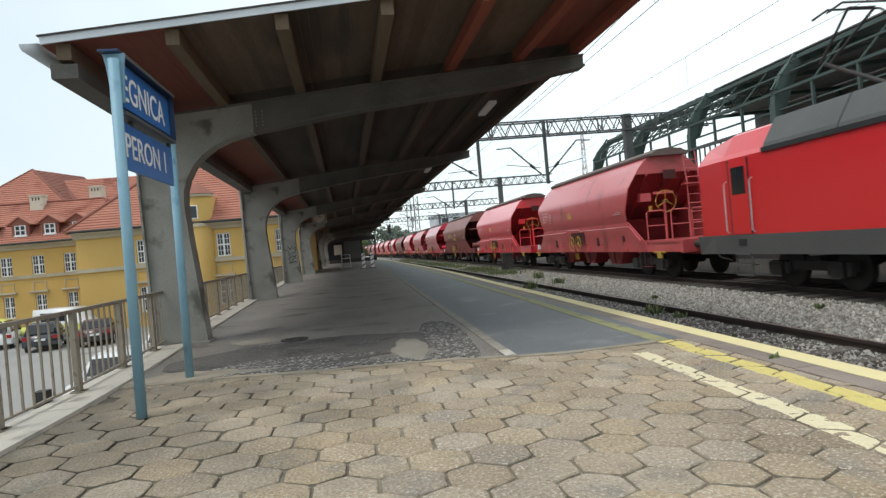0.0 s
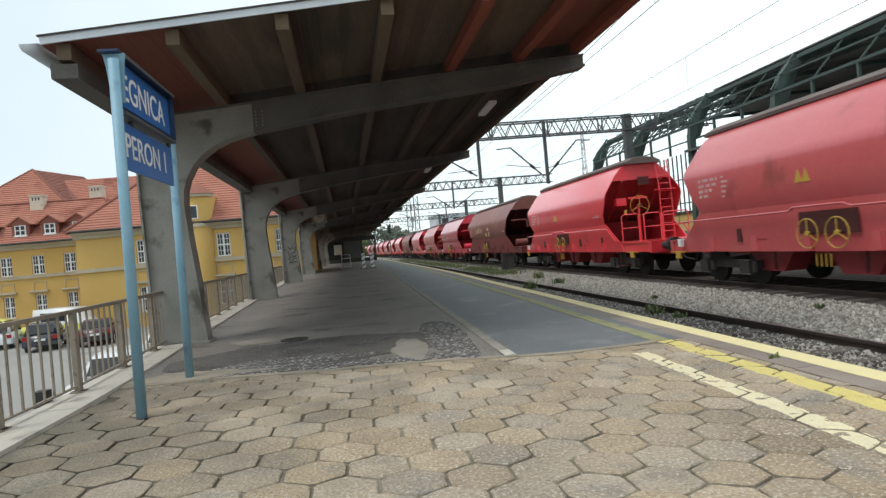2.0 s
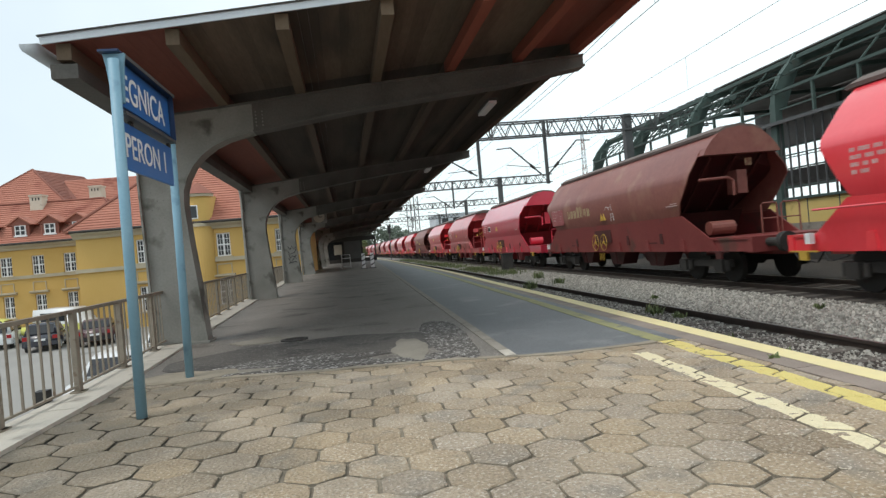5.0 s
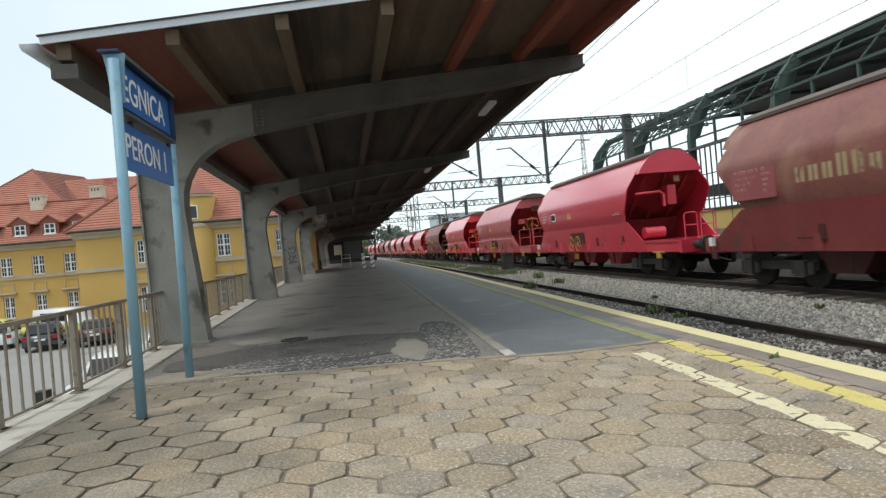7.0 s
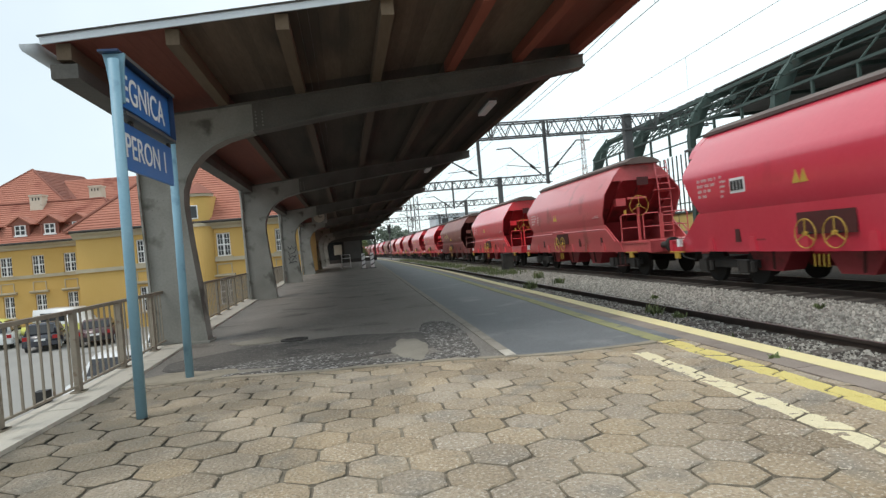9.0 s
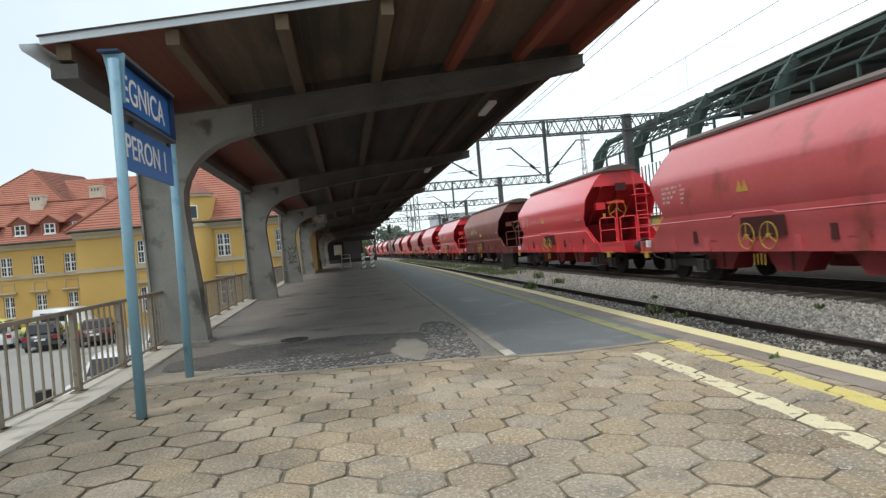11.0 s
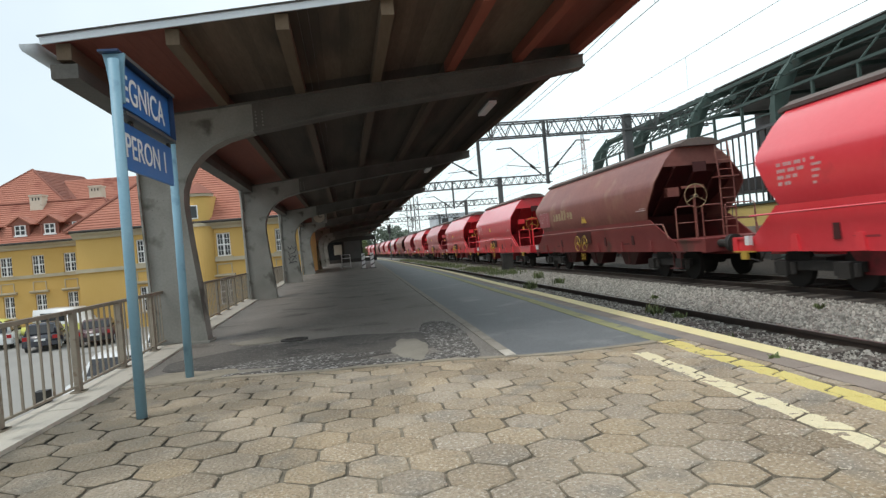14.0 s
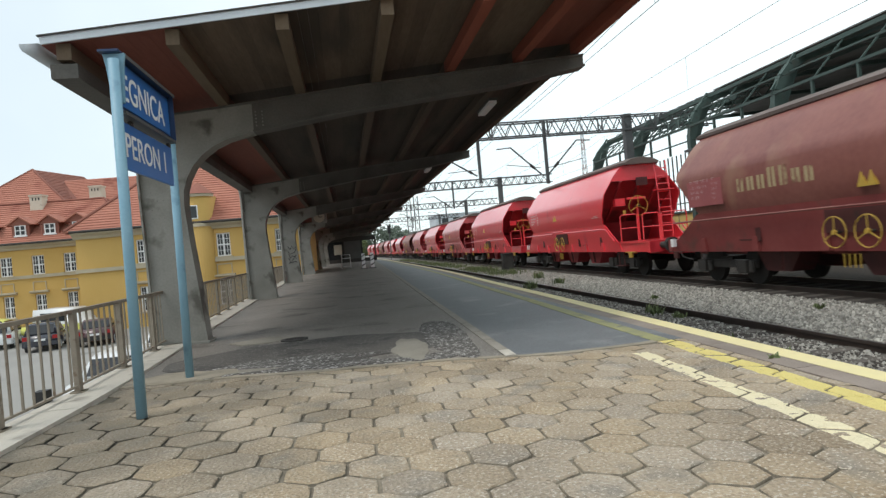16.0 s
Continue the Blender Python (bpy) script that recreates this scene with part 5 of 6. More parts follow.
# Added dark block that stands in for the unlit rooms behind the windows.
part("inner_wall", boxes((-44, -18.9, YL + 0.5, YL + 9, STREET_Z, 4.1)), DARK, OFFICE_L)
for xa, xb, za, zb in holes:
    window(OFFICE_L, xa, xb, za, zb, YL + 0.14)
for x in wx:
    niche(OFFICE_L, x + 0.06, x + 0.88, 0.14, YL)
trims(OFFICE_L, -44, -18.95, YL, 4.3, 1.62)
hip_roof(OFFICE_L, -44, -18, YL, YL + 8, 4.35, 8.0, -40, -22)
for x in (-32.6, -29.9, -27.15, -24.9, -22.75):
    d = part("dormer", boxes((x - 0.66, x + 0.66, YL + 0.22, YL + 2.6, 4.6, 6.05)), TILE_DARK, OFFICE_L, "small tiled dormer")
    bm = bmesh.new()
    low, high = [], []
    for k, (dx, z) in enumerate(((-1.02, 5.92), (0.0, 6.62), (1.02, 5.92), (0.95, 5.84), (0.0, 6.5), (-0.95, 5.84))):
        low.append(bm.verts.new((x + dx, YL - 0.05, z)))
        high.append(bm.verts.new((x + dx, YL + 3.1, z)))
    for i in range(6):
        j = (i + 1) % 6
        bm.faces.new((low[i], low[j], high[j], high[i]))
    for e in (low, high):
        bm.faces.new((e[0], e[1], e[4], e[5]))
        bm.faces.new((e[1], e[2], e[3], e[4]))
    part("dormer_roof", bm, TILE, d)
    part("dormer_gable", made(lambda bm: prism(bm, [(x - 0.9, 5.86), (x + 0.9, 5.86), (x, 6.48)], 1, YL + 0.12, YL + 0.3)), TILE_DARK, d)
    part("dormer_window", boxes((x - 0.42, x + 0.42, YL + 0.15, YL + 0.22, 5.02, 5.86), (x - 0.5, x + 0.5, YL + 0.08, YL + 0.21, 4.93, 5.02)), WHITE, d, "white dormer window")
    for a in (-1, 1):
        for b in (0, 1):
            part("pane", boxes((x + a * 0.19 - 0.14, x + a * 0.19 + 0.14, YL + 0.135, YL + 0.15, 5.1 + b * 0.38, 5.41 + b * 0.38)), GLASS_DARK, d)
def chimney(parent, x, y, z0, z1, w):
    c = part("chimney", boxes((x - w / 2, x + w / 2, y - w / 2, y + w / 2, z0, z1), (x - w / 2 - 0.06, x + w / 2 + 0.06, y - w / 2 - 0.06, y + w / 2 + 0.06, z1, z1 + 0.14)), CHIMNEY, parent, "weathered rendered chimney")
    for k in (-0.25, 0.0, 0.25):
        part("flue_opening", boxes((x + k * w - 0.05, x + k * w + 0.05, y - w / 2 - 0.012, y - w / 2, z1 - 0.35, z1 - 0.12)), BLACK, c)
chimney(OFFICE_L, -27.15, 58.6, 6.2, 8.5, 1.0)

# the taller roofs behind
OFFICE_B = thing("office_building", "tall red hipped roof of a rear office wing", "building", "office buildings beyond the yard")
part("rear_wall", boxes((-40, -16, 64, 78, STREET_Z, 6.0)), PLASTER, OFFICE_B)
ap, ap2 = (-31.9, 68.2, 12.5), (-29.5, 74, 12.3)
roof_plane(OFFICE_B, (-40, 62, 6.0), (-24.6, 62, 6.0), ap, ap, TILE)
roof_plane(OFFICE_B, (-24.6, 62, 6.0), (-23, 76, 6.0), ap, ap2, TILE_DARK)
roof_plane(OFFICE_B, (-40, 62, 6.0), (-40, 76, 6.0), ap, ap2, TILE_DARK)
for q in ((-24.6, 62, 6.05), (-40, 62, 6.05)):
    part("ridge_tiles", made(tube, [ap, q], 0.11, 6), TILE_DARK, OFFICE_B)
roof_plane(OFFICE_B, (-31, 63.5, 6.0), (-8, 63.5, 6.0), (-31, 70, 11.4), (-10, 70, 11.4), TILE)
chimney(OFFICE_B, -23.6, 62.0, 5.9, 9.4, 1.05)

OFFICE_R = thing("office_building", "yellow plastered corner wing with rounded bay and red hipped roof", "building", "office buildings beyond the yard")
YR = 46.0
wr = [-15.32, -9.95, -7.6, -5.9]
holes = [(x, x + 0.95, 1.83, 3.47) for x in wr] + [(x, x + 0.85, -1.55, 0.2) for x in wr]
part("front_wall", made(holed_wall, -19.2, -3.9, STREET_Z, 4.1, YR, 0.4, holes), PLASTER, OFFICE_R)
# Same dark stand-in for unlit rooms in this wing.
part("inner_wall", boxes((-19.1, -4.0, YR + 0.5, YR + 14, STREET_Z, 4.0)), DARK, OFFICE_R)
part("side_wall", boxes((-19.2, -18.9, YR + 0.41, YR + 9.5, STREET_Z, 4.1), (-4.2, -3.9, YR + .41, YR + 15, STREET_Z, 4.1)), PLASTER, OFFICE_R)
for xa, xb, za, zb in holes:
    window(OFFICE_R, xa, xb, za, zb, YR + 0.14)
for x in wr:
    niche(OFFICE_R, x, x + 0.85, 0.25, YR)
trims(OFFICE_R, -19.3, -3.8, YR, 4.25, 1.6)
hip_roof(OFFICE_R, -19.2, -3.9, YR, YR + 13, 4.3, 10.2, -13.4, -11.4)
part("downpipe", made(tube, [(-5.05, YR - 0.6, 4.1), (-5.05, YR - 0.12, 3.6), (-5.05, YR - 0.12, STREET_Z)], 0.07, 8), FLASHING, OFFICE_R)
def bay(bm, r, z0, z1, n=16, top=None):
    c = (-10.9, YR + 0.15)
    ring = [[bm.verts.new((c[0] + rr * math.cos(math.pi + math.pi * k / n), c[1] + rr * math.sin(math.pi + math.pi * k / n), z)) for k in range(n + 1)] for rr, z in ((r, z0), (top if top is not None else r, z1))]
    for k in range(n):
        bm.faces.new((ring[0][k], ring[0][k + 1], ring[1][k + 1], ring[1][k]))
    bm.faces.new(ring[0])
    bm.faces.new(ring[1])
part("bay", made(bay, 0.85, STREET_Z, 6.1), PLASTER, OFFICE_R, "rounded yellow stair bay", smooth=False)
part("bay_cornice", made(bay, 1.0, 6.1, 6.3), TRIM, OFFICE_R)
part("bay_band", made(bay, 0.93, 4.0, 4.25), TRIM, OFFICE_R)
part("bay_roof", made(bay, 1.1, 6.3, 7.15, 16, 0.05), TILE_DARK, OFFICE_R, "small conical tile roof")
part("bay_block", boxes((-11.75, -10.05, YR + 0.15, YR + 3.2, 4.0, 6.2)), PLASTER, OFFICE_R)
part("bay_window", boxes((-11.45, -10.85, YR - 0.72, YR - 0.5, 4.55, 5.5)), WHITE, OFFICE_R)
part("bay_pane", boxes((-11.38, -10.92, YR - 0.735, YR - 0.715, 4.62, 5.43)), GLASS_DARK, OFFICE_R)

# ---- old train shed across the tracks ----
hall = thing("train_shed", "green riveted steel train shed, its roof partly stripped to the ribs", "train shed")
HX = 17.0
RIBS = [-15.7, -9.2, -2.7, 3.8, 10.3, 16.8, 23.3, 29.8, 36.3, 42.8]
ARC = [(17.12, 5.6), (17.2, 6.2), (17.45, 6.75), (17.85, 7.2), (18.4, 7.5), (19.6, 7.85), (22.5, 8.35), (27, 8.8), (31, 9.0)]
for y in RIBS:
    rib = part("rib", made(lambda bm: [beam(bm, (17.0, y, -0.6), (17.05, y, 5.7), 0.3, 0.34)] + [beam(bm, (p[0], y, p[1]), (q[0], y, q[1]), 0.28, 0.42 - 0.03 * i, up=(-(q[1] - p[1]), 0, q[0] - p[0])) for i, (p, q) in enumerate(zip(ARC, ARC[1:]))]), GREEN_STEEL, hall)
    part("outer_strut", made(beam, (16.92, y, 6.25), (18.1, y, 7.72), 0.10, 0.10), GREEN_STEEL, rib)
    part("gusset", made(lambda bm: prism(bm, [(16.95, 5.5), (17.5, 5.5), (17.95, 6.6), (18.3, 7.3), (17.7, 7.25), (16.95, 6.2)], 1, y - 0.03, y + 0.03)), GREEN_STEEL, rib)
    part("far_post", made(beam, (31, y, -0.6), (31, y, 9.0), 0.2, 0.2), GREEN_STEEL, rib)
for a, b in zip(RIBS, RIBS[1:]):
    for k in (1, 2):
        y = a + (b - a) * k / 3
        part("wall_post", made(beam, (17.02, y, 4.9), (17.02, y, 6.1), 0.10, 0.10), GREEN_STEEL, hall)
        part("eave_strut", made(beam, (17.02, y, 6.1), (18.2, y - 0.3, 7.5), 0.06, 0.06), GREEN_STEEL, hall)
for x, z, w, h in ((17.0, 6.12, 0.10, 0.10), (17.1, 5.42, 0.06, 0.06), (18.15, 7.55, 0.12, 0.16), (17.7, 6.95, 0.07, 0.07), (19.6, 8.0, 0.1, 0.16), (21.0, 8.25, 0.1, 0.16), (23.0, 8.5, 0.1, 0.2), (26, 8.75, 0.1, 0.2), (18.9, 7.75, 0.07, 0.12), (31, 6.1, 0.1, 0.12), (31, 4.5, 0.08, 0.1), (31, 5.3, 0.06, 0.06)):
    part("purlin", made(beam, (x, -16, z), (x, 42.9, z), w, h), GREEN_STEEL, hall)
part("eave_shelf", made(lambda bm: prism(bm, [(16.72, 4.80), (17.2, 4.86), (17.2, 5.0), (16.72, 4.93)], 1, -16, 30.0)), GREY_STEEL, hall, "grey sheet metal ledge over the glazing")
for k in range(24):
    x0 = 18.1 + k * 0.54
    z0 = float(np.interp(x0, [p[0] for p in ARC], [p[1] for p in ARC])) + 0.28
    z1 = float(np.interp(x0 + 0.52, [p[0] for p in ARC], [p[1] for p in ARC])) + 0.28
    part("roof_plank", made(beam, (x0 + 0.26, -16, (z0 + z1) / 2), (x0 + 0.26, min(28.6 + (x0 - 18.1) * 1.5 + (0.9 * math.sin(k * 2.3) if k > 0 else 0), 45), (z0 + z1) / 2), 0.52, 0.05), HALL_ROOF, hall)
for k in range(15):
    y = 28.6 + k * 0.95
    part("batten", made(lambda bm: [beam(bm, (p[0], y, p[1] + 0.3), (q[0], y, q[1] + 0.3), 0.06, 0.05) for p, q in zip(ARC[4:], ARC[5:])]), HALL_ROOF, hall)
for k in range(130):
    y = -16 + k * 0.46
    if y < 43:
        part("glazing_bar", made(beam, (17.02, y, 1.8), (17.02, y, 4.85), 0.055, 0.055), GREY_STEEL, hall)
for z in (2.3, 3.55):
    part("glazing_rail", made(beam, (17.04, -16, z), (17.04, 42.8, z), 0.04, 0.05), GREEN_STEEL, hall)
part("sill_rail", made(beam, (16.96, -16, 1.83), (16.96, 42.8, 1.83), 0.1, 0.09), GREEN_STEEL, hall)
part("parapet", boxes((17.0, 17.25, -16, 42.8, 0.86, 1.79)), mat("pale_yellow_panel", (0.56, 0.42, 0.13), (0.62, 0.48, 0.18), 0.8, scale=0.6, fine=12, bump=0.1, spots=(0.45, 0.34, 0.12)), hall, "pale yellow wall panels")
part("plinth", boxes((16.94, 17.3, -16, 42.8, 0.3, 0.86)), KERB, hall, "grey concrete plinth")
# Strip below the plinth coloured dark for the shade behind the train.
part("wall_base", boxes((16.9, 17.3, -16, 42.8, -0.6, 0.3)), DARK, hall, "wall base coloured dark as shade")
for k in range(36):
    part("panel_joint", boxes((16.985, 17.0, -15.4 + k * 1.62, -15.36 + k * 1.62, 0.87, 1.79)), GREY_STEEL, hall)
part("far_boarding", boxes((31.1, 31.25, -16, 45, 6.05, 9.4)), HALL_ROOF, hall, "dark boarding high on the far wall")
part("inner_canopy", boxes((23.6, 28, -16, 40, 2.9, 3.65)), DARK, hall, "dark platform roof inside the shed")
for y in range(-12, 42, 6):
    part("inner_post", made(beam, (25.5, y, -0.6), (25.5, y, 3.0), 0.25), DARK, hall)
def lattice(bm, y0, y1, n):
    for k in range(n):
        a, b = y0 + (y1 - y0) * k / n, y0 + (y1 - y0) * (k + 1) / n
        beam(bm, (17.02, a, 6.12), (17.6, b, 6.85), 0.045)
        beam(bm, (17.6, a, 6.85), (17.02, b, 6.12), 0.045)
        beam(bm, (22, a, 8.3), (22, b, 7.6), 0.05)
        beam(bm, (22, a, 7.6), (22, b, 8.3), 0.05)
        beam(bm, (19.2, a, 7.7), (19.2, b, 7.0), 0.04)
    for x, z in ((22, 7.6), (19.2, 7.0), (25, 7.4), (28, 7.4)):
        beam(bm, (x, y0, z), (x, y1, z), 0.09)
part("wind_bracing", made(lattice, 29.8, 42.8, 12), GREEN_STEEL, hall)

# ---- overhead line ----
def gantry(y, x0, x1, masts, drops, z0=6.9, z1=7.7, cell=0.8):
    g = thing("catenary_gantry", "grey steel lattice gantry carrying the overhead line", "gantry", "catenary gantries over the tracks")
    for dy in (-0.3, 0.3):
        for z in (z0, z1):
            part("chord", made(beam, (x0, y + dy, z), (x1, y + dy, z), 0.08), GREY_STEEL, g)
        bm = bmesh.new()
        n = int((x1 - x0) / cell)
        for k in range(n):
            a, m, b = x0 + k * cell, x0 + (k + 0.5) * cell, x0 + (k + 1) * cell
            beam(bm, (a, y + dy, z0), (m, y + dy, z1), 0.045)
            beam(bm, (m, y + dy, z1), (b, y + dy, z0), 0.045)
            if k % 4 == 0:
                beam(bm, (a, y + dy, z0), (a, y + dy, z1), 0.07)
        part("lacing", bm, GREY_STEEL, g)
    for x in masts:
        part("mast", made(beam, (x, y, -0.6), (x, y, z1 + 0.1), 0.42, 0.42), GREY_STEEL, g)
    for x, zt, zb, arms in drops:
        p = part("drop_post", made(beam, (x, y, zt), (x, y, zb), 0.16, 0.16), GREY_STEEL, g)
        for xa, za, xb, zb2 in arms:
            part("arm", made(tube, [(xa, y, za), (xb, y, zb2)], 0.045, 6), GREY_STEEL, p)
            part("arm_tip", made(tube, [(xa - 0.8 * (1 if xb > xa else -1), y, za - 0.05), (xa, y, za)], 0.035, 6), GREY_STEEL, p)
            part("stay", made(tube, [(xb, y, zb2 + 0.35), ((xa + xb) / 2 + (xa - xb) * 0.7, y, (za + zb2) / 2 - 0.15)], 0.02, 5), GREY_STEEL, p)
            part("insulator", made(tube, [((xa * 0.2 + xb * 0.8), y, za * 0.2 + zb2 * 0.8), ((xa * 0.35 + xb * 0.65), y, za * 0.35 + zb2 * 0.65)], 0.075, 8), DARK, p)
    return g
gantry(34.4, 4.6, 21.0, (15.8,), ((10.86, 7.76, 4.17, ((8.84, 6.33, 10.5, 4.74), (12.72, 6.52, 10.95, 4.72))), (7.0, 6.95, 4.46, ((5.47, 5.74, 6.83, 4.88),))))
gantry(64.0, 5.0, 20.6, (15.0,), ((10.0, 7.7, 4.9, ((8.0, 6.3, 9.8, 4.95), (12.4, 6.5, 10.2, 5.0))),))
gantry(94.0, 5.0, 21.5, (16.5,), ((13.4, 7.7, 5.4, ((11.4, 6.4, 13.2, 5.5),)), (8.6, 7.7, 5.0, ((7.0, 6.4, 8.4, 5.2),))))
gantry(130.0, 2.0, 21.5, (17.0,), ((11.4, 7.7, 5.4, ((9.4, 6.4, 11.2, 5.5),)),))


def catenary(x, zc, zm, sag):
    c = thing("overhead_wire", "thin dark contact wire and messenger hung over a track", "overhead wire", "overhead wires")
    ys = [-30, 2, 34.4, 64, 94, 130, 180]
    part("contact_wire", made(tube, [(x + bend(y)[0], y, zc) for y in ys], 0.006, 5), DARK, c)
    bm = bmesh.new()
    pts = []
    for a, b in zip(ys, ys[1:]):
        for k in range(8):
            t = k / 8
            pts.append((x + bend(a + (b - a) * t)[0], a + (b - a) * t, zm - 4.0 * t * (1 - t) * sag))
    tube(bm, pts, 0.006, 5)
    part("messenger", bm, DARK, c)
    for i in range(0, len(pts), 2):
        part("dropper", made(tube, [pts[i], (pts[i][0], pts[i][1], zc)], 0.0035, 4), DARK, c)
catenary(TRACK_1, 4.98, 5.9, 0.8)
catenary(TRACK_2, 5.33, 6.45, 0.12)
catenary(14.4, 5.3, 6.6, 0.8)


# ---- parked vehicles on the yard ----
def car(x, y, turn, paint, label, length=4.1, width=1.72, height=1.47, wagon=True, plate=True):
    c = thing("parked_car", label, "car", "cars parked in the yard", at=pose(x, y, STREET_Z, 0, 0, turn))
    L, W = length / 2, width / 2
    low = [(-L, 0.32), (-L + 0.05, 0.72), (-L + 0.35, 0.86), (L - 0.9, 0.95), (L - 0.12, 0.9), (L, 0.65), (L, 0.3)]
    bm = bmesh.new()
    frustum(bm, [[(sx * W, yy, zz) for yy, zz in low] for sx in (-1, 1)])
    body = part("body", bm, paint, c, bevel=0.07, smooth=True)
    back = L - 0.15 if wagon else L - 0.75
    cab = [(-L + 1.05, 0.9), (-L + 1.75, height - 0.06), (-L + 2.2, height), (back - 0.45, height - 0.02), (back, 0.92)]
    bm = bmesh.new()
    n = len(cab)
    a = [[bm.verts.new((sx * (W - 0.06 - (zz - 0.9) * 0.28), yy, zz)) for yy, zz in cab] for sx in (-1, 1)]
    for i in range(n):
        bm.faces.new((a[0][i], a[0][(i + 1) % n], a[1][(i + 1) % n], a[1][i]))
    bm.faces.new(a[0][::-1])
    bm.faces.new(a[1])
    cabin = part("cabin", bm, paint, c, bevel=0.06, smooth=True)
    wz0, wz1 = 0.97, height - 0.12
    inset = lambda z: W - 0.06 - (z - 0.9) * 0.28 + 0.006
    for sx in (-1, 1):
        for ya, yb in ((-L + 1.35, -L + 2.25), (-L + 2.32, back - 0.5)):
            bm = bmesh.new()
            q = [(sx * inset(wz0), ya + 0.0, wz0), (sx * inset(wz0), yb + 0.12, wz0), (sx * inset(wz1), yb - 0.1, wz1), (sx * inset(wz1), ya + 0.45, wz1)]
            v = [bm.verts.new(p) for p in q]
            u = [bm.verts.new((p[0] - sx * 0.02, p[1], p[2])) for p in q]
            bm.faces.new(v)
            for i in range(4):
                bm.faces.new((v[i], u[i], u[(i + 1) % 4], v[(i + 1) % 4]))
            part("side_window", bm, GLASS_DARK, cabin, "dark side glass")
    for (y0, z0), (y1, z1), e in ((cab[-1], cab[-2], 0.012), (cab[0], cab[1], -0.012)):
        bm = bmesh.new()
        p, q = Vector((0, y0, z0)).lerp(Vector((0, y1, z1)), 0.1), Vector((0, y0, z0)).lerp(Vector((0, y1, z1)), 0.88)
        beam(bm, (0, p.y + e, p.z), (0, q.y + e, q.z), 1.25, 0.02, up=(0, 1 if e > 0 else -1, 0.3))
        part("windscreen", bm, GLASS_DARK, cabin, "sloping dark glass")
    for sx in (-1, 1):
        for yy in (-L + 0.78, L - 0.75):
            wh = part("wheel", made(disc, (sx * (W - 0.1), yy, 0.31), 0, 0.31, 0.2, 20), BLACK, c)
            part("hub_cap", made(disc, (sx * (W + 0.005), yy, 0.31), 0, 0.19, 0.02, 14), FLASHING, wh)
        part("tail_light", boxes((sx * (W - 0.14) - 0.12, sx * (W - 0.14) + 0.12, L - 0.06, L + 0.015, 0.66, 0.86)), TAIL, c, "red tail light")
        part("headlight", boxes((sx * (W - 0.25) - 0.16, sx * (W - 0.25) + 0.16, -L - 0.01, -L + 0.08, 0.55, 0.7)), FLASHING, c)
        part("mirror", boxes((sx * (W + 0.07) - 0.08, sx * (W + 0.07) + 0.08, -L + 1.35, -L + 1.5, 0.92, 1.06)), BLACK, c)
    part("bumper", boxes((-W + 0.04, W - 0.04, L - 0.05, L + 0.05, 0.34, 0.55)), BLACK if not wagon else paint, c, bevel=0.03)
    part("number_plate", boxes((-0.26, 0.26, L + 0.05, L + 0.06, 0.6, 0.71)), WHITE, c, "blank white plate")
    return c
TAIL = mat("tail_lamp_red", (0.3, 0.01, 0.012), (0.36, 0.015, 0.015), 0.2, scale=3, fine=20, bump=0.0)
NAVY_PAINT = mat("dark_car_paint", (0.025, 0.028, 0.04), (0.035, 0.038, 0.05), 0.25, scale=2, fine=20, bump=0.0, coat=0.6)
MAROON = mat("maroon_car_paint", (0.045, 0.012, 0.014), (0.06, 0.016, 0.018), 0.28, scale=2, fine=20, bump=0.0, coat=0.6)
VAN_WHITE = mat("white_car_paint", (0.66, 0.68, 0.68), (0.72, 0.73, 0.73), 0.3, scale=2, fine=20, bump=0.0, coat=0.5)
LIME = mat("lime_car_paint", (0.62, 0.62, 0.10), (0.66, 0.66, 0.16), 0.35, scale=2, fine=20, bump=0.0, coat=0.5)
car(-17.9, 38.2, 195, NAVY_PAINT, "dark blue hatchback parked with its tail to the platform", 3.9, 1.68, 1.5)
car(-15.2, 38.4, 196, MAROON, "maroon saloon parked with its tail to the platform", 4.4, 1.72, 1.38, wagon=False)
car(-22.0, 41.3, 200, VAN_WHITE, "pale green and white car parked in the yard", 4.2, 1.72, 1.5)
car(-10.9, 38.6, 196, MAROON, "dark red car parked beside the retaining wall", 4.2, 1.72, 1.45)
car(-23.4, 43.8, 100, LIME, "white and lime car parked before the yellow wall", 4.4, 1.75, 1.6)
van = thing("parked_van", "white delivery van with a yellow stripe parked by the wall", "van", at=pose(-19.2, 43.9, STREET_Z, 0, 0, 68))
bm = bmesh.new()
prism(bm, [(-1.95, 0.35), (-2.0, 0.9), (-1.3, 1.1), (-0.75, 1.8), (-0.5, 1.92), (1.75, 1.95), (1.85, 1.5), (1.9, 0.35)], 0, -0.95, 0.95)
part("body", bm, VAN_WHITE, van, bevel=0.08, smooth=True)
part("stripe", boxes((-0.96, 0.96, -1.9, 1.91, 0.5, 0.95)), LIME, van, "yellow stripe")
for sx in (-1, 1):
    part("side_window", boxes((sx * 0.955 - 0.01, sx * 0.955 + 0.01, -0.85, -0.1, 1.15, 1.7), (sx * 0.955 - 0.01, sx * 0.955 + 0.01, 0.0, 1.2, 1.15, 1.7)), GLASS_DARK, van)
    for yy in (-1.25, 1.2):
        part("wheel", made(disc, (sx * 0.86, yy, 0.33), 0, 0.33, 0.2, 20), BLACK, van)
car(-7.5, 20.3, 3, VAN_WHITE, "white car parked along the retaining wall", 4.3, 1.74, 1.47)
car(-7.7, 26.2, 3, VAN_WHITE, "white estate car parked along the retaining wall", 4.5, 1.76, 1.48)
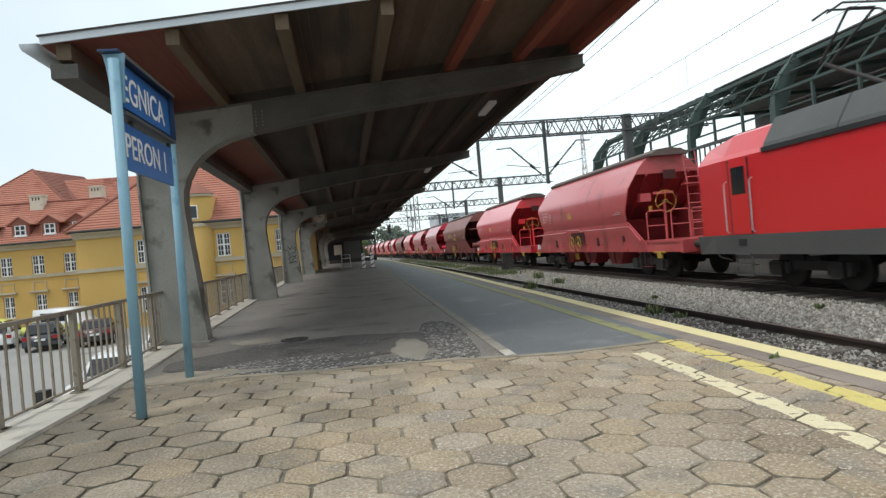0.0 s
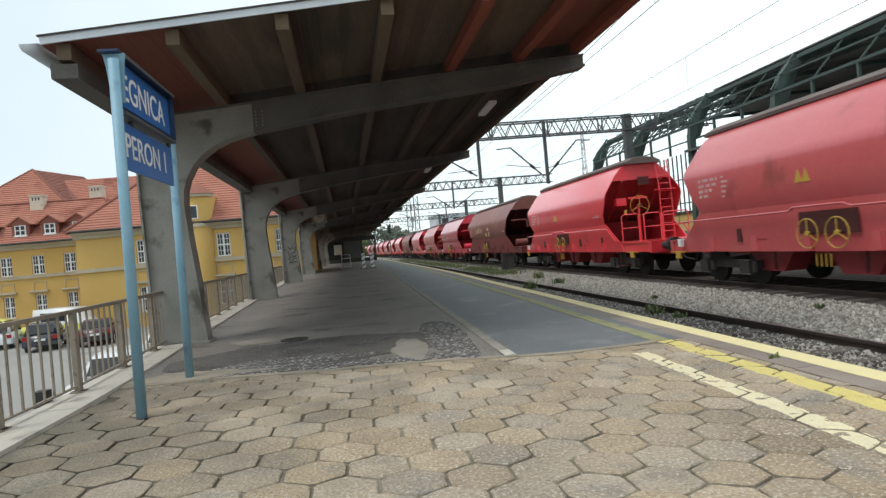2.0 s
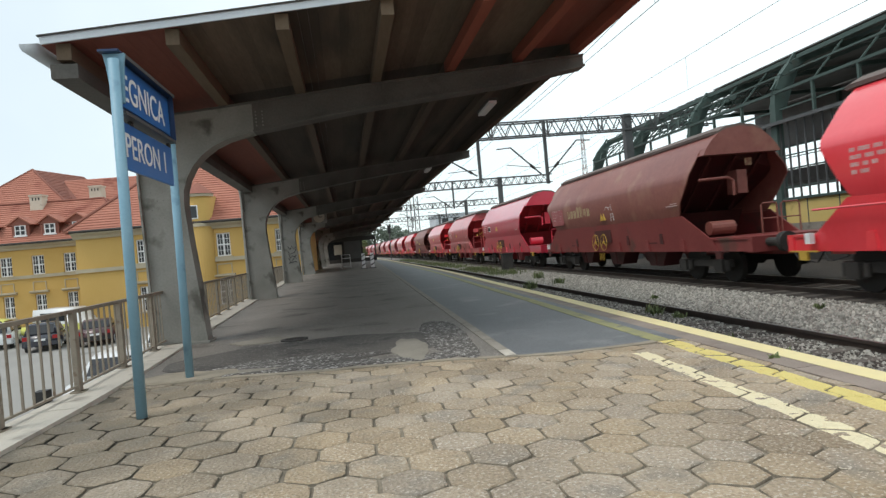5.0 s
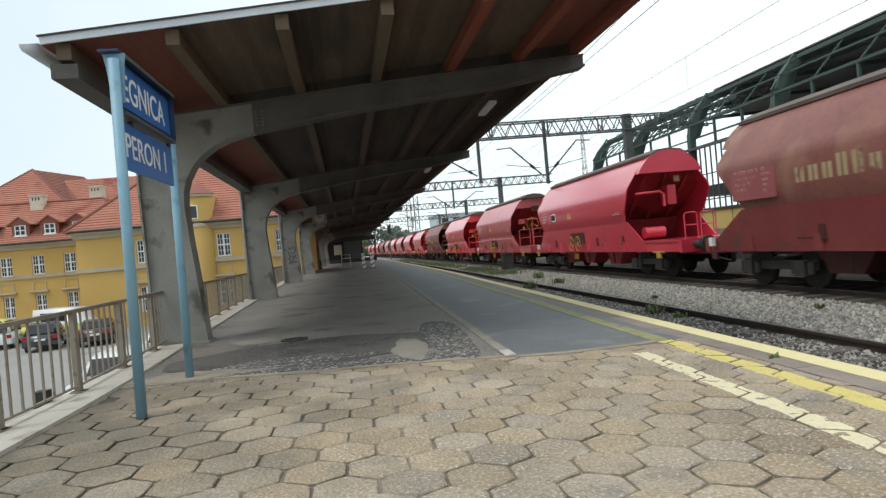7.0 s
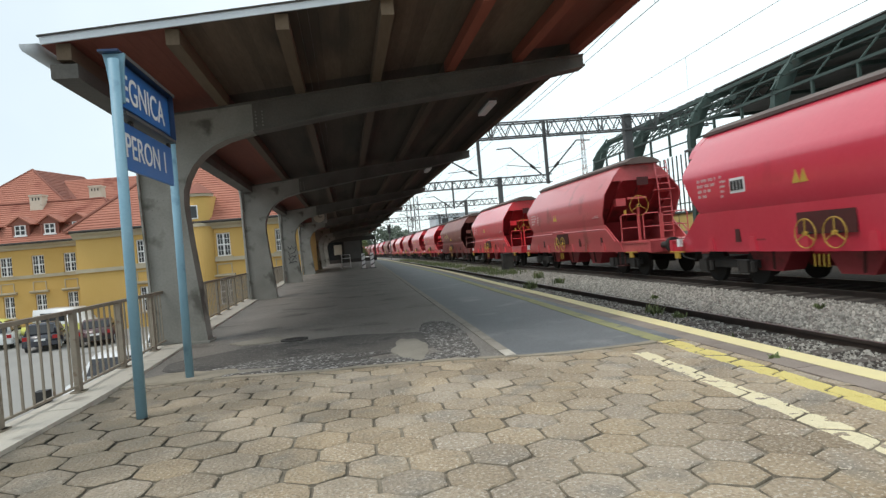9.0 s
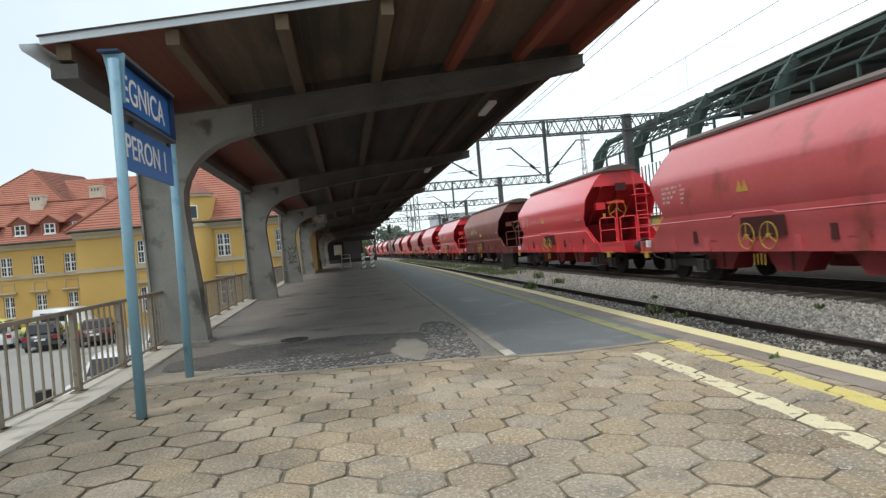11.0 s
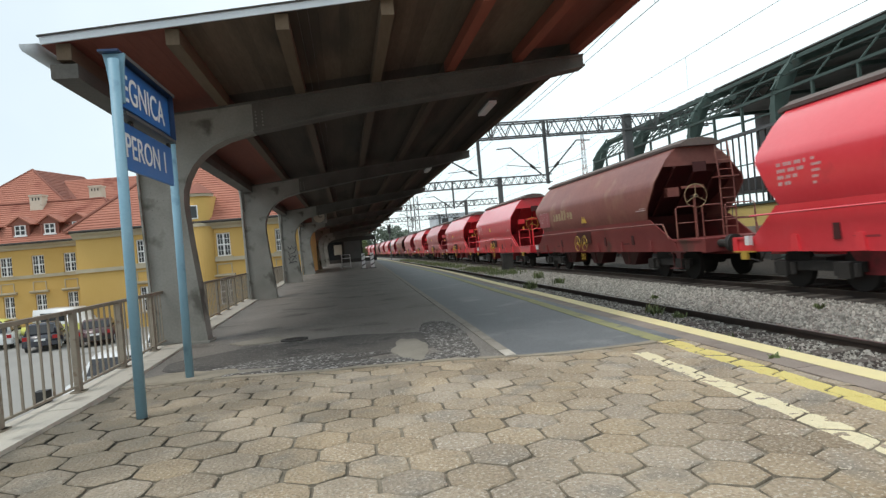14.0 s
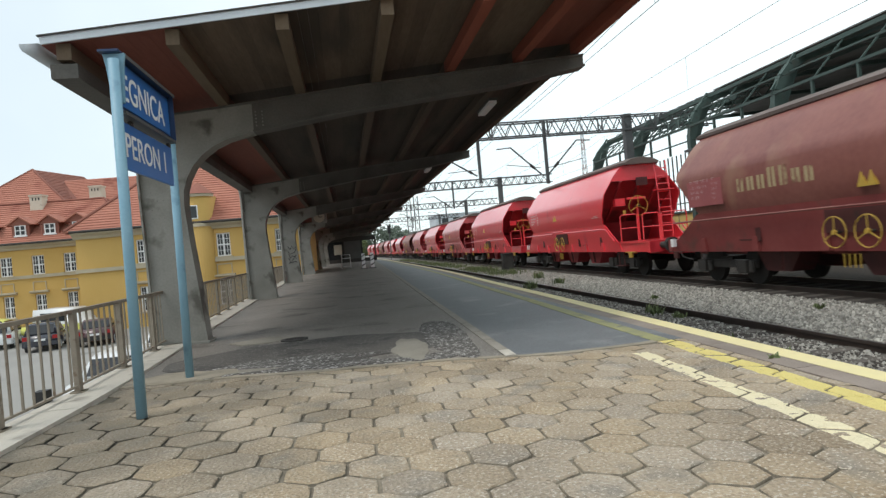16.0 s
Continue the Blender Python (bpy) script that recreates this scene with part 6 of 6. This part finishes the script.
junction = thing("junction_box", "small black box fixed outside the railing", "junction box")
part("case", boxes((-3.16, -3.05, 6.36, 6.5, 0.0, 0.15)), BLACK, junction, bevel=0.015)
part("conduit", made(tube, [(-3.1, 6.43, 0.01), (-3.1, 6.43, -0.3)], 0.02, 6), BLACK, junction)

# ---- along the platform, farther on ----
clock = thing("hanging_clock", "square pale platform clock hung under the canopy", "clock")
part("case", boxes((-2.3, -1.55, 32.9, 33.15, 2.9, 3.55)), COLUMN, clock, bevel=0.02)
part("face", made(disc, (-1.93, 32.89, 3.22), 1, 0.28, 0.02, 24), CHIMNEY, clock, "pale round dial")
part("hand_bars", boxes((-1.945, -1.915, 32.865, 32.878, 3.22, 3.45), (-1.93, -1.75, 32.865, 32.878, 3.205, 3.235)), BLACK, clock)
part("hanger", made(lambda bm: [beam(bm, (x, 33.02, 3.55), (x, 33.02, 3.8), 0.04) for x in (-2.15, -1.7)]), COLUMN, clock)
aframe = thing("folding_board", "white tubular frame board standing on the platform", "sign stand")
part("tube_frame", made(lambda bm: [tube(bm, [(-1.6, 53.6, 0), (-1.58, 53.75, 1.15), (-0.88, 53.75, 1.15), (-0.86, 53.6, 0)], 0.03, 6), tube(bm, [(-1.6, 54.2, 0), (-1.58, 53.8, 1.15)], 0.025, 6), tube(bm, [(-0.86, 54.2, 0), (-0.88, 53.8, 1.15)], 0.025, 6)]), WHITE, aframe)
part("cross_bar", made(lambda bm: [tube(bm, [(-1.6, 53.63, z), (-0.86, 53.63, z)], 0.03, 6) for z in (0.15, 0.85)]), WHITE, aframe)
for x, lab in ((0.2, "white barrier post with dark hazard stripes"), (0.85, "white barrier post with dark hazard stripes")):
    b = thing("barrier_post", lab, "barrier", "barrier posts on the platform")
    part("board", boxes((x - 0.13, x + 0.13, 47.0, 47.08, 0.03, 1.15)), WHITE, b, bevel=0.01)
    for k in range(3):
        bm = bmesh.new()
        prism(bm, [(x - 0.13, 0.2 + k * 0.34), (x + 0.13, 0.34 + k * 0.34), (x + 0.13, 0.42 + k * 0.34), (x - 0.13, 0.28 + k * 0.34)], 1, 46.99, 47.0)
        part("stripe", bm, BLACK, b)
    part("foot", boxes((x - 0.25, x + 0.25, 46.9, 47.2, 0.0, 0.05)), BLACK, b)
booth = thing("waiting_booth", "dark framed glazed booth closing the far end of the canopy", "booth")
part("frame", boxes((-4.6, -4.4, 90, 90.2, 0, 3.2), (-2.3, -2.15, 90, 90.2, 0, 3.2), (0.2, 0.4, 90, 90.2, 0, 3.2), (2.1, 2.3, 90, 90.2, 0, 3.4), (-4.6, 2.3, 90, 90.2, 3.0, 3.6), (-4.6, 2.3, 90, 90.2, 0, 0.5)), DARK, booth)
part("glass", boxes((-4.4, -2.3, 90.05, 90.1, 0.5, 3.0)), GLASS_DARK, booth)
part("poster", boxes((-3.6, -2.5, 90.0, 90.04, 1.2, 2.6)), CHIMNEY, booth, "pale poster on the glass")
part("back_wall", boxes((-2.15, 0.2, 90.05, 90.15, 0.5, 3.0)), LOCO_GREY, booth)
relay = thing("relay_cabinet", "dark brown trackside relay cabinet standing in the ballast", "cabinet")
part("case", boxes((7.86, 8.44, 34.4, 34.9, -0.45, 0.40)), DARK, relay, bevel=0.02)
part("lid", boxes((7.82, 8.48, 34.36, 34.94, 0.40, 0.45)), DARK, relay)
part("plinth", boxes((7.9, 8.4, 34.44, 34.86, -0.6, -0.45)), KERB, relay)
sgl = thing("light_signal", "dark railway light signal on a slender post", "signal")
xs, yy = 5.75, 118.0
part("post", made(tube, [(xs, yy, -0.6), (xs, yy, 5.4)], 0.09, 8), GREY_STEEL, sgl)
part("head", boxes((xs - 0.3, xs + 0.3, yy - 0.12, yy + 0.12, 4.4, 5.9)), BLACK, sgl, bevel=0.05)
for k in range(3):
    part("lens_hood", made(tube, [(xs, yy - 0.12, 4.7 + k * 0.42), (xs, yy - 0.35, 4.7 + k * 0.42)], 0.12, 10), BLACK, sgl)


# ---- far towers, buildings and woods ----
def tower(x, y, z1, w):
    tw = thing("lattice_tower", "slender grey lattice mast in the distance", "tower", "far lattice masts")
    bm = bmesh.new()
    n = int((z1 + 0.6) / (w * 1.6))
    for k in range(n):
        za, zb = -0.6 + (z1 + 0.6) * k / n, -0.6 + (z1 + 0.6) * (k + 1) / n
        for a, b in (((-1, -1), (1, -1)), ((1, -1), (1, 1)), ((1, 1), (-1, 1)), ((-1, 1), (-1, -1))):
            beam(bm, (x + a[0] * w / 2, y + a[1] * w / 2, za), (x + b[0] * w / 2, y + b[1] * w / 2, zb), 0.07)
            beam(bm, (x + a[0] * w / 2, y + a[1] * w / 2, za), (x + a[0] * w / 2, y + a[1] * w / 2, zb), 0.1)
    part("lattice", bm, GREY_STEEL, tw)
def radio_mast(x, y, z1, w):
    tw = thing("radio_mast", "slender radio mast banded in faded rose and pale grey", "mast")
    n = 9
    for k in range(n):
        za, zb = -0.6 + (z1 + 0.6) * k / n, -0.6 + (z1 + 0.6) * (k + 1) / n
        wa, wb = w * (1 - 0.75 * k / n) / 2, w * (1 - 0.75 * (k + 1) / n) / 2
        bm = bmesh.new()
        for a, b in (((-1, -1), (1, -1)), ((1, -1), (1, 1)), ((1, 1), (-1, 1)), ((-1, 1), (-1, -1))):
            beam(bm, (x + a[0] * wa, y + a[1] * wa, za), (x + a[0] * wb, y + a[1] * wb, zb), 0.07)
            for q in range(2):
                t0, t1 = q / 2, (q + 1) / 2
                w0, w1 = wa + (wb - wa) * t0, wa + (wb - wa) * t1
                beam(bm, (x + a[0] * w0, y + a[1] * w0, za + (zb - za) * t0), (x + b[0] * w1, y + b[1] * w1, za + (zb - za) * t1), 0.04)
        part("mast_section", bm, MAST_RED if k % 2 else FLASHING, tw)
    part("antenna", made(tube, [(x, y, z1), (x, y, z1 + 1.4)], 0.05, 6), FLASHING, tw)
MAST_RED = mat("faded_mast_red", (0.34, 0.27, 0.26), (0.40, 0.33, 0.32), 0.7, scale=2, fine=20, bump=0.05)
radio_mast(34.2, 90, 17.4, 1.0)
tower(14.2, 150, 13.6, 1.0)
tower(12.4, 150, 13.0, 1.0)
block = thing("distant_building", "low pale flat-roofed building beyond the tracks", "building")
part("wall", boxes((20, 48, 160, 175, -0.6, 9.0)), FLASHING, block)
part("roof", boxes((19.6, 48.4, 159.6, 175.4, 9.0, 9.3)), FLASHING, block)
for k in range(9):
    part("window", boxes((21.5 + k * 2.9, 23.2 + k * 2.9, 159.95, 160, 6.6, 8.2)), GLASS_DARK, block)


def leaf_cloud(centres, count, leaf, seed, material):
    """Many small tilted leaf clumps in lobes round the given centres (x, y, z, radius)."""
    rng = np.random.default_rng(seed)
    verts, faces = [], []
    for k in range(count):
        cx, cy, cz, r = centres[rng.integers(len(centres))]
        d = rng.normal(size=3)
        d *= r * rng.uniform(0.45, 1.08) / np.linalg.norm(d)
        c = np.array((cx, cy, cz)) + d * (1, 1, 0.85)
        u = rng.normal(size=3)
        u /= np.linalg.norm(u)
        v = np.cross(u, rng.normal(size=3))
        v /= np.linalg.norm(v)
        s = leaf * rng.uniform(0.6, 1.4)
        verts += [tuple(c + u * s), tuple(c + v * s * 0.6), tuple(c - u * s), tuple(c - v * s * 0.6)]
        faces.append((4 * k, 4 * k + 1, 4 * k + 2, 4 * k + 3))
    me = bpy.data.meshes.new("crown")
    me.from_pydata(verts, [], faces)
    me.materials.append(material)
    return me


def tree(x, y, z, h, seed, material=None, label="leafy green tree beyond the end of the platform"):
    rng = random.Random(seed)
    t = thing("tree", label, "tree", "trees beyond the platform")
    part("trunk", made(lambda bm: [tube(bm, [(x, y, z), (x + 0.1, y, z + h * 0.3)], 0.03 * h, 8), tube(bm, [(x + 0.1, y, z + h * 0.3), (x, y, z + h * 0.75)], 0.016 * h, 7)]), BARK, t)
    lobes = []
    for k in range(11):
        a, r = rng.uniform(0, 6.28), rng.uniform(0.05, 0.28) * h
        cz = z + h * rng.uniform(0.35, 0.88)
        lobes.append((x + math.cos(a) * r, y + math.sin(a) * r, cz, h * rng.uniform(0.12, 0.2)))
        part("limb", made(tube, [(x, y, z + h * 0.3), (x + math.cos(a) * r, y + math.sin(a) * r, cz)], 0.007 * h, 5), BARK, t)
    o = new("crown", leaf_cloud(lobes, 2600, 0.045 * h ** 0.75, seed, material or LEAF))
    o.parent = t
for i, (x, y, h) in enumerate(((0.2, 128, 4.6), (-3.5, 134, 9), (-8, 140, 10))):
    tree(x, y, -0.6, h, 20 + i)


def far_wood():
    rng = np.random.default_rng(3)
    lobes = []
    for k in range(150):
        x = rng.uniform(-60, 90)
        lobes.append((x, 330 + rng.uniform(-20, 30), rng.uniform(1, 9 + 4 * math.sin(x * 0.11)), rng.uniform(3, 5.5)))
    return leaf_cloud(lobes, 24000, 0.75, 4, FAR_LEAF)
tagged(new("far_wood", far_wood()), "hazy grey-green line of distant trees", "woods", kind="stuff")


def weed(x, y, z, h, n, seed, label="tuft of green weeds growing in the ballast"):
    rng = np.random.default_rng(seed)
    verts, faces = [], []
    for k in range(n):
        a, l, b = rng.uniform(0, 6.28), h * rng.uniform(0.5, 1.1), rng.uniform(0.15, 0.8)
        c = np.array((x, y, z)) + (rng.normal() * h * 0.35, rng.normal() * h * 0.5, 0)
        d = np.array((math.cos(a), math.sin(a), 0))
        s = np.array((-d[1], d[0], 0)) * 0.012
        i = len(verts)
        verts += [tuple(c - s), tuple(c + s), tuple(c + d * l * b * 0.4 + (0, 0, l * 0.6) + s * 1.6), tuple(c + d * l * b * 0.4 + (0, 0, l * 0.6) - s * 1.6), tuple(c + d * l * b + (0, 0, l))]
        faces += [(i, i + 1, i + 2, i + 3), (i + 3, i + 2, i + 4)]
    me = bpy.data.meshes.new("weed")
    me.from_pydata(verts, [], faces)
    me.materials.append(LEAF)
    tagged(new("weed", me), label, "weeds", kind="stuff")
for i, (x, y, h, n) in enumerate(((5.75, 12.0, 0.22, 60), (5.85, 11.2, 0.14, 30), (4.9, 8.2, 0.2, 26), (5.0, 7.0, 0.16, 22), (5.7, 21, 0.3, 70), (7.0, 22, 0.25, 50), (7.4, 26, 0.35, 60), (3.38, 4.9, 0.06, 9), (8.2, 10.5, 0.12, 30), (7.0, 14.5, 0.12, 30))):
    weed(x, y, -0.02 if abs(x - 3.38) < 0.01 else -0.57, h, n, 50 + i)


def verge():
    """Thin low grass strewn between the tracks, farther on."""
    rng = np.random.default_rng(11)
    verts, faces = [], []
    for k in range(9000):
        y = 30 + 75 * rng.uniform()
        clump = noise.noise((y * 0.35, 0.3, 0)) + 0.4 * rng.normal()
        if clump < 0.1:
            continue
        c = np.array((7.4 + bend(y)[0] + rng.normal() * 0.55, y, -0.57))
        a, h = rng.uniform(0, 6.28), rng.uniform(0.08, 0.3)
        s = np.array((math.cos(a), math.sin(a), 0)) * 0.03
        i = len(verts)
        verts += [tuple(c - s), tuple(c + s), tuple(c + s * 2 + (0, 0, h))]
        faces.append((i, i + 1, i + 2))
    me = bpy.data.meshes.new("verge")
    me.from_pydata(verts, [], faces)
    me.materials.append(LEAF)
    return me
tagged(new("grass_strip", verge()), "thin dry grass growing between the tracks", "grass", kind="stuff")


# ---- hexagon paving, each slab its own piece ----
PAVE_W = 0.348
PAVE_X, PAVE_Y = -0.0045 + PAVE_W / 2, 0.226
PAVE_FAN = 0.0294


def laid(x, y):
    """The courses run slightly aslant and close up towards the track."""
    k = 1 / (1 + PAVE_FAN * x)
    return x * k, y * k


def hex_slab(cx, cy, seed):
    rng = random.Random(seed)
    r = PAVE_W / math.sqrt(3) - rng.uniform(0.005, 0.0095)
    px, py = cx + rng.gauss(0, 0.0022), cy + rng.gauss(0, 0.0022)
    base = []
    for k in range(6):
        a, b = radians(60 * k + 30), radians(60 * k + 90)
        p, q = Vector((r * math.cos(a), r * math.sin(a))), Vector((r * math.cos(b), r * math.sin(b)))
        base.append(p * (1 + rng.uniform(-0.07, 0.0)))
        for t in (0.12, 0.35, 0.6, 0.88):
            base.append(p.lerp(q, t) * (1 + rng.uniform(-0.022, 0.012)))
    at = [Vector((*laid(px + v.x, py + v.y), 0)) for v in base]
    mid = Vector((*laid(px, py), 0))
    for v in at + [mid]:
        v.x = min(v.x, edge_x(v.y) - (0.438 if v is not mid else 0.49))
    drop, ax, ay = rng.uniform(-0.005, 0.002), rng.gauss(0, 0.009), rng.gauss(0, 0.009)
    z = lambda v: drop + (v.x - mid.x) * ax + (v.y - mid.y) * ay
    bm = bmesh.new()
    rings = []
    for shrink, h in ((1.0, -0.07), (1.0, -0.016), (0.985, -0.006), (0.94, 0.0)):
        rings.append([bm.verts.new(mid + (v - mid) * shrink + Vector((0, 0, z(v) + h + (rng.uniform(-0.002, 0.001) if h > -0.01 else 0)))) for v in at])
    n = len(at)
    for low, high, dirt in ((0, 1, 1), (1, 2, 1), (2, 3, 0)):
        for i in range(n):
            j = (i + 1) % n
            bm.faces.new((rings[low][i], rings[low][j], rings[high][j], rings[high][i])).material_index = dirt
    c = bm.verts.new(mid + Vector((0, 0, drop + rng.uniform(0.0, 0.004))))
    for i in range(n):
        bm.faces.new((rings[3][i], rings[3][(i + 1) % n], c))
    me = mesh_of("paving_slab", bm, HEX)
    me.materials.append(JOINT)
    return me


placed = 0
rest = bmesh.new()
for r in range(-22, 26):
    for c in range(-9, 13):
        cx, cy = PAVE_X + (c + (r % 2) * 0.5) * PAVE_W, PAVE_Y + r * PAVE_W * 0.866
        x, y = laid(cx, cy)
        if not (coping_x(y) - 0.05 < x < edge_x(y) - 0.31 and y < front_y(x) + 0.12):
            continue
        if y > 2.45 and placed < 300:
            s = new("paving_slab", hex_slab(cx, cy, 1000 * r + c))
            s.parent = platform
            placed += 1
        else:
            rest.faces.new([rest.verts.new((*laid(cx + 0.193 * math.cos(radians(60 * k + 30)), cy + 0.193 * math.sin(radians(60 * k + 30))), -0.004)) for k in range(6)])
tagged(part("paving_rest", rest, HEX, platform), kind="stuff")


motions()
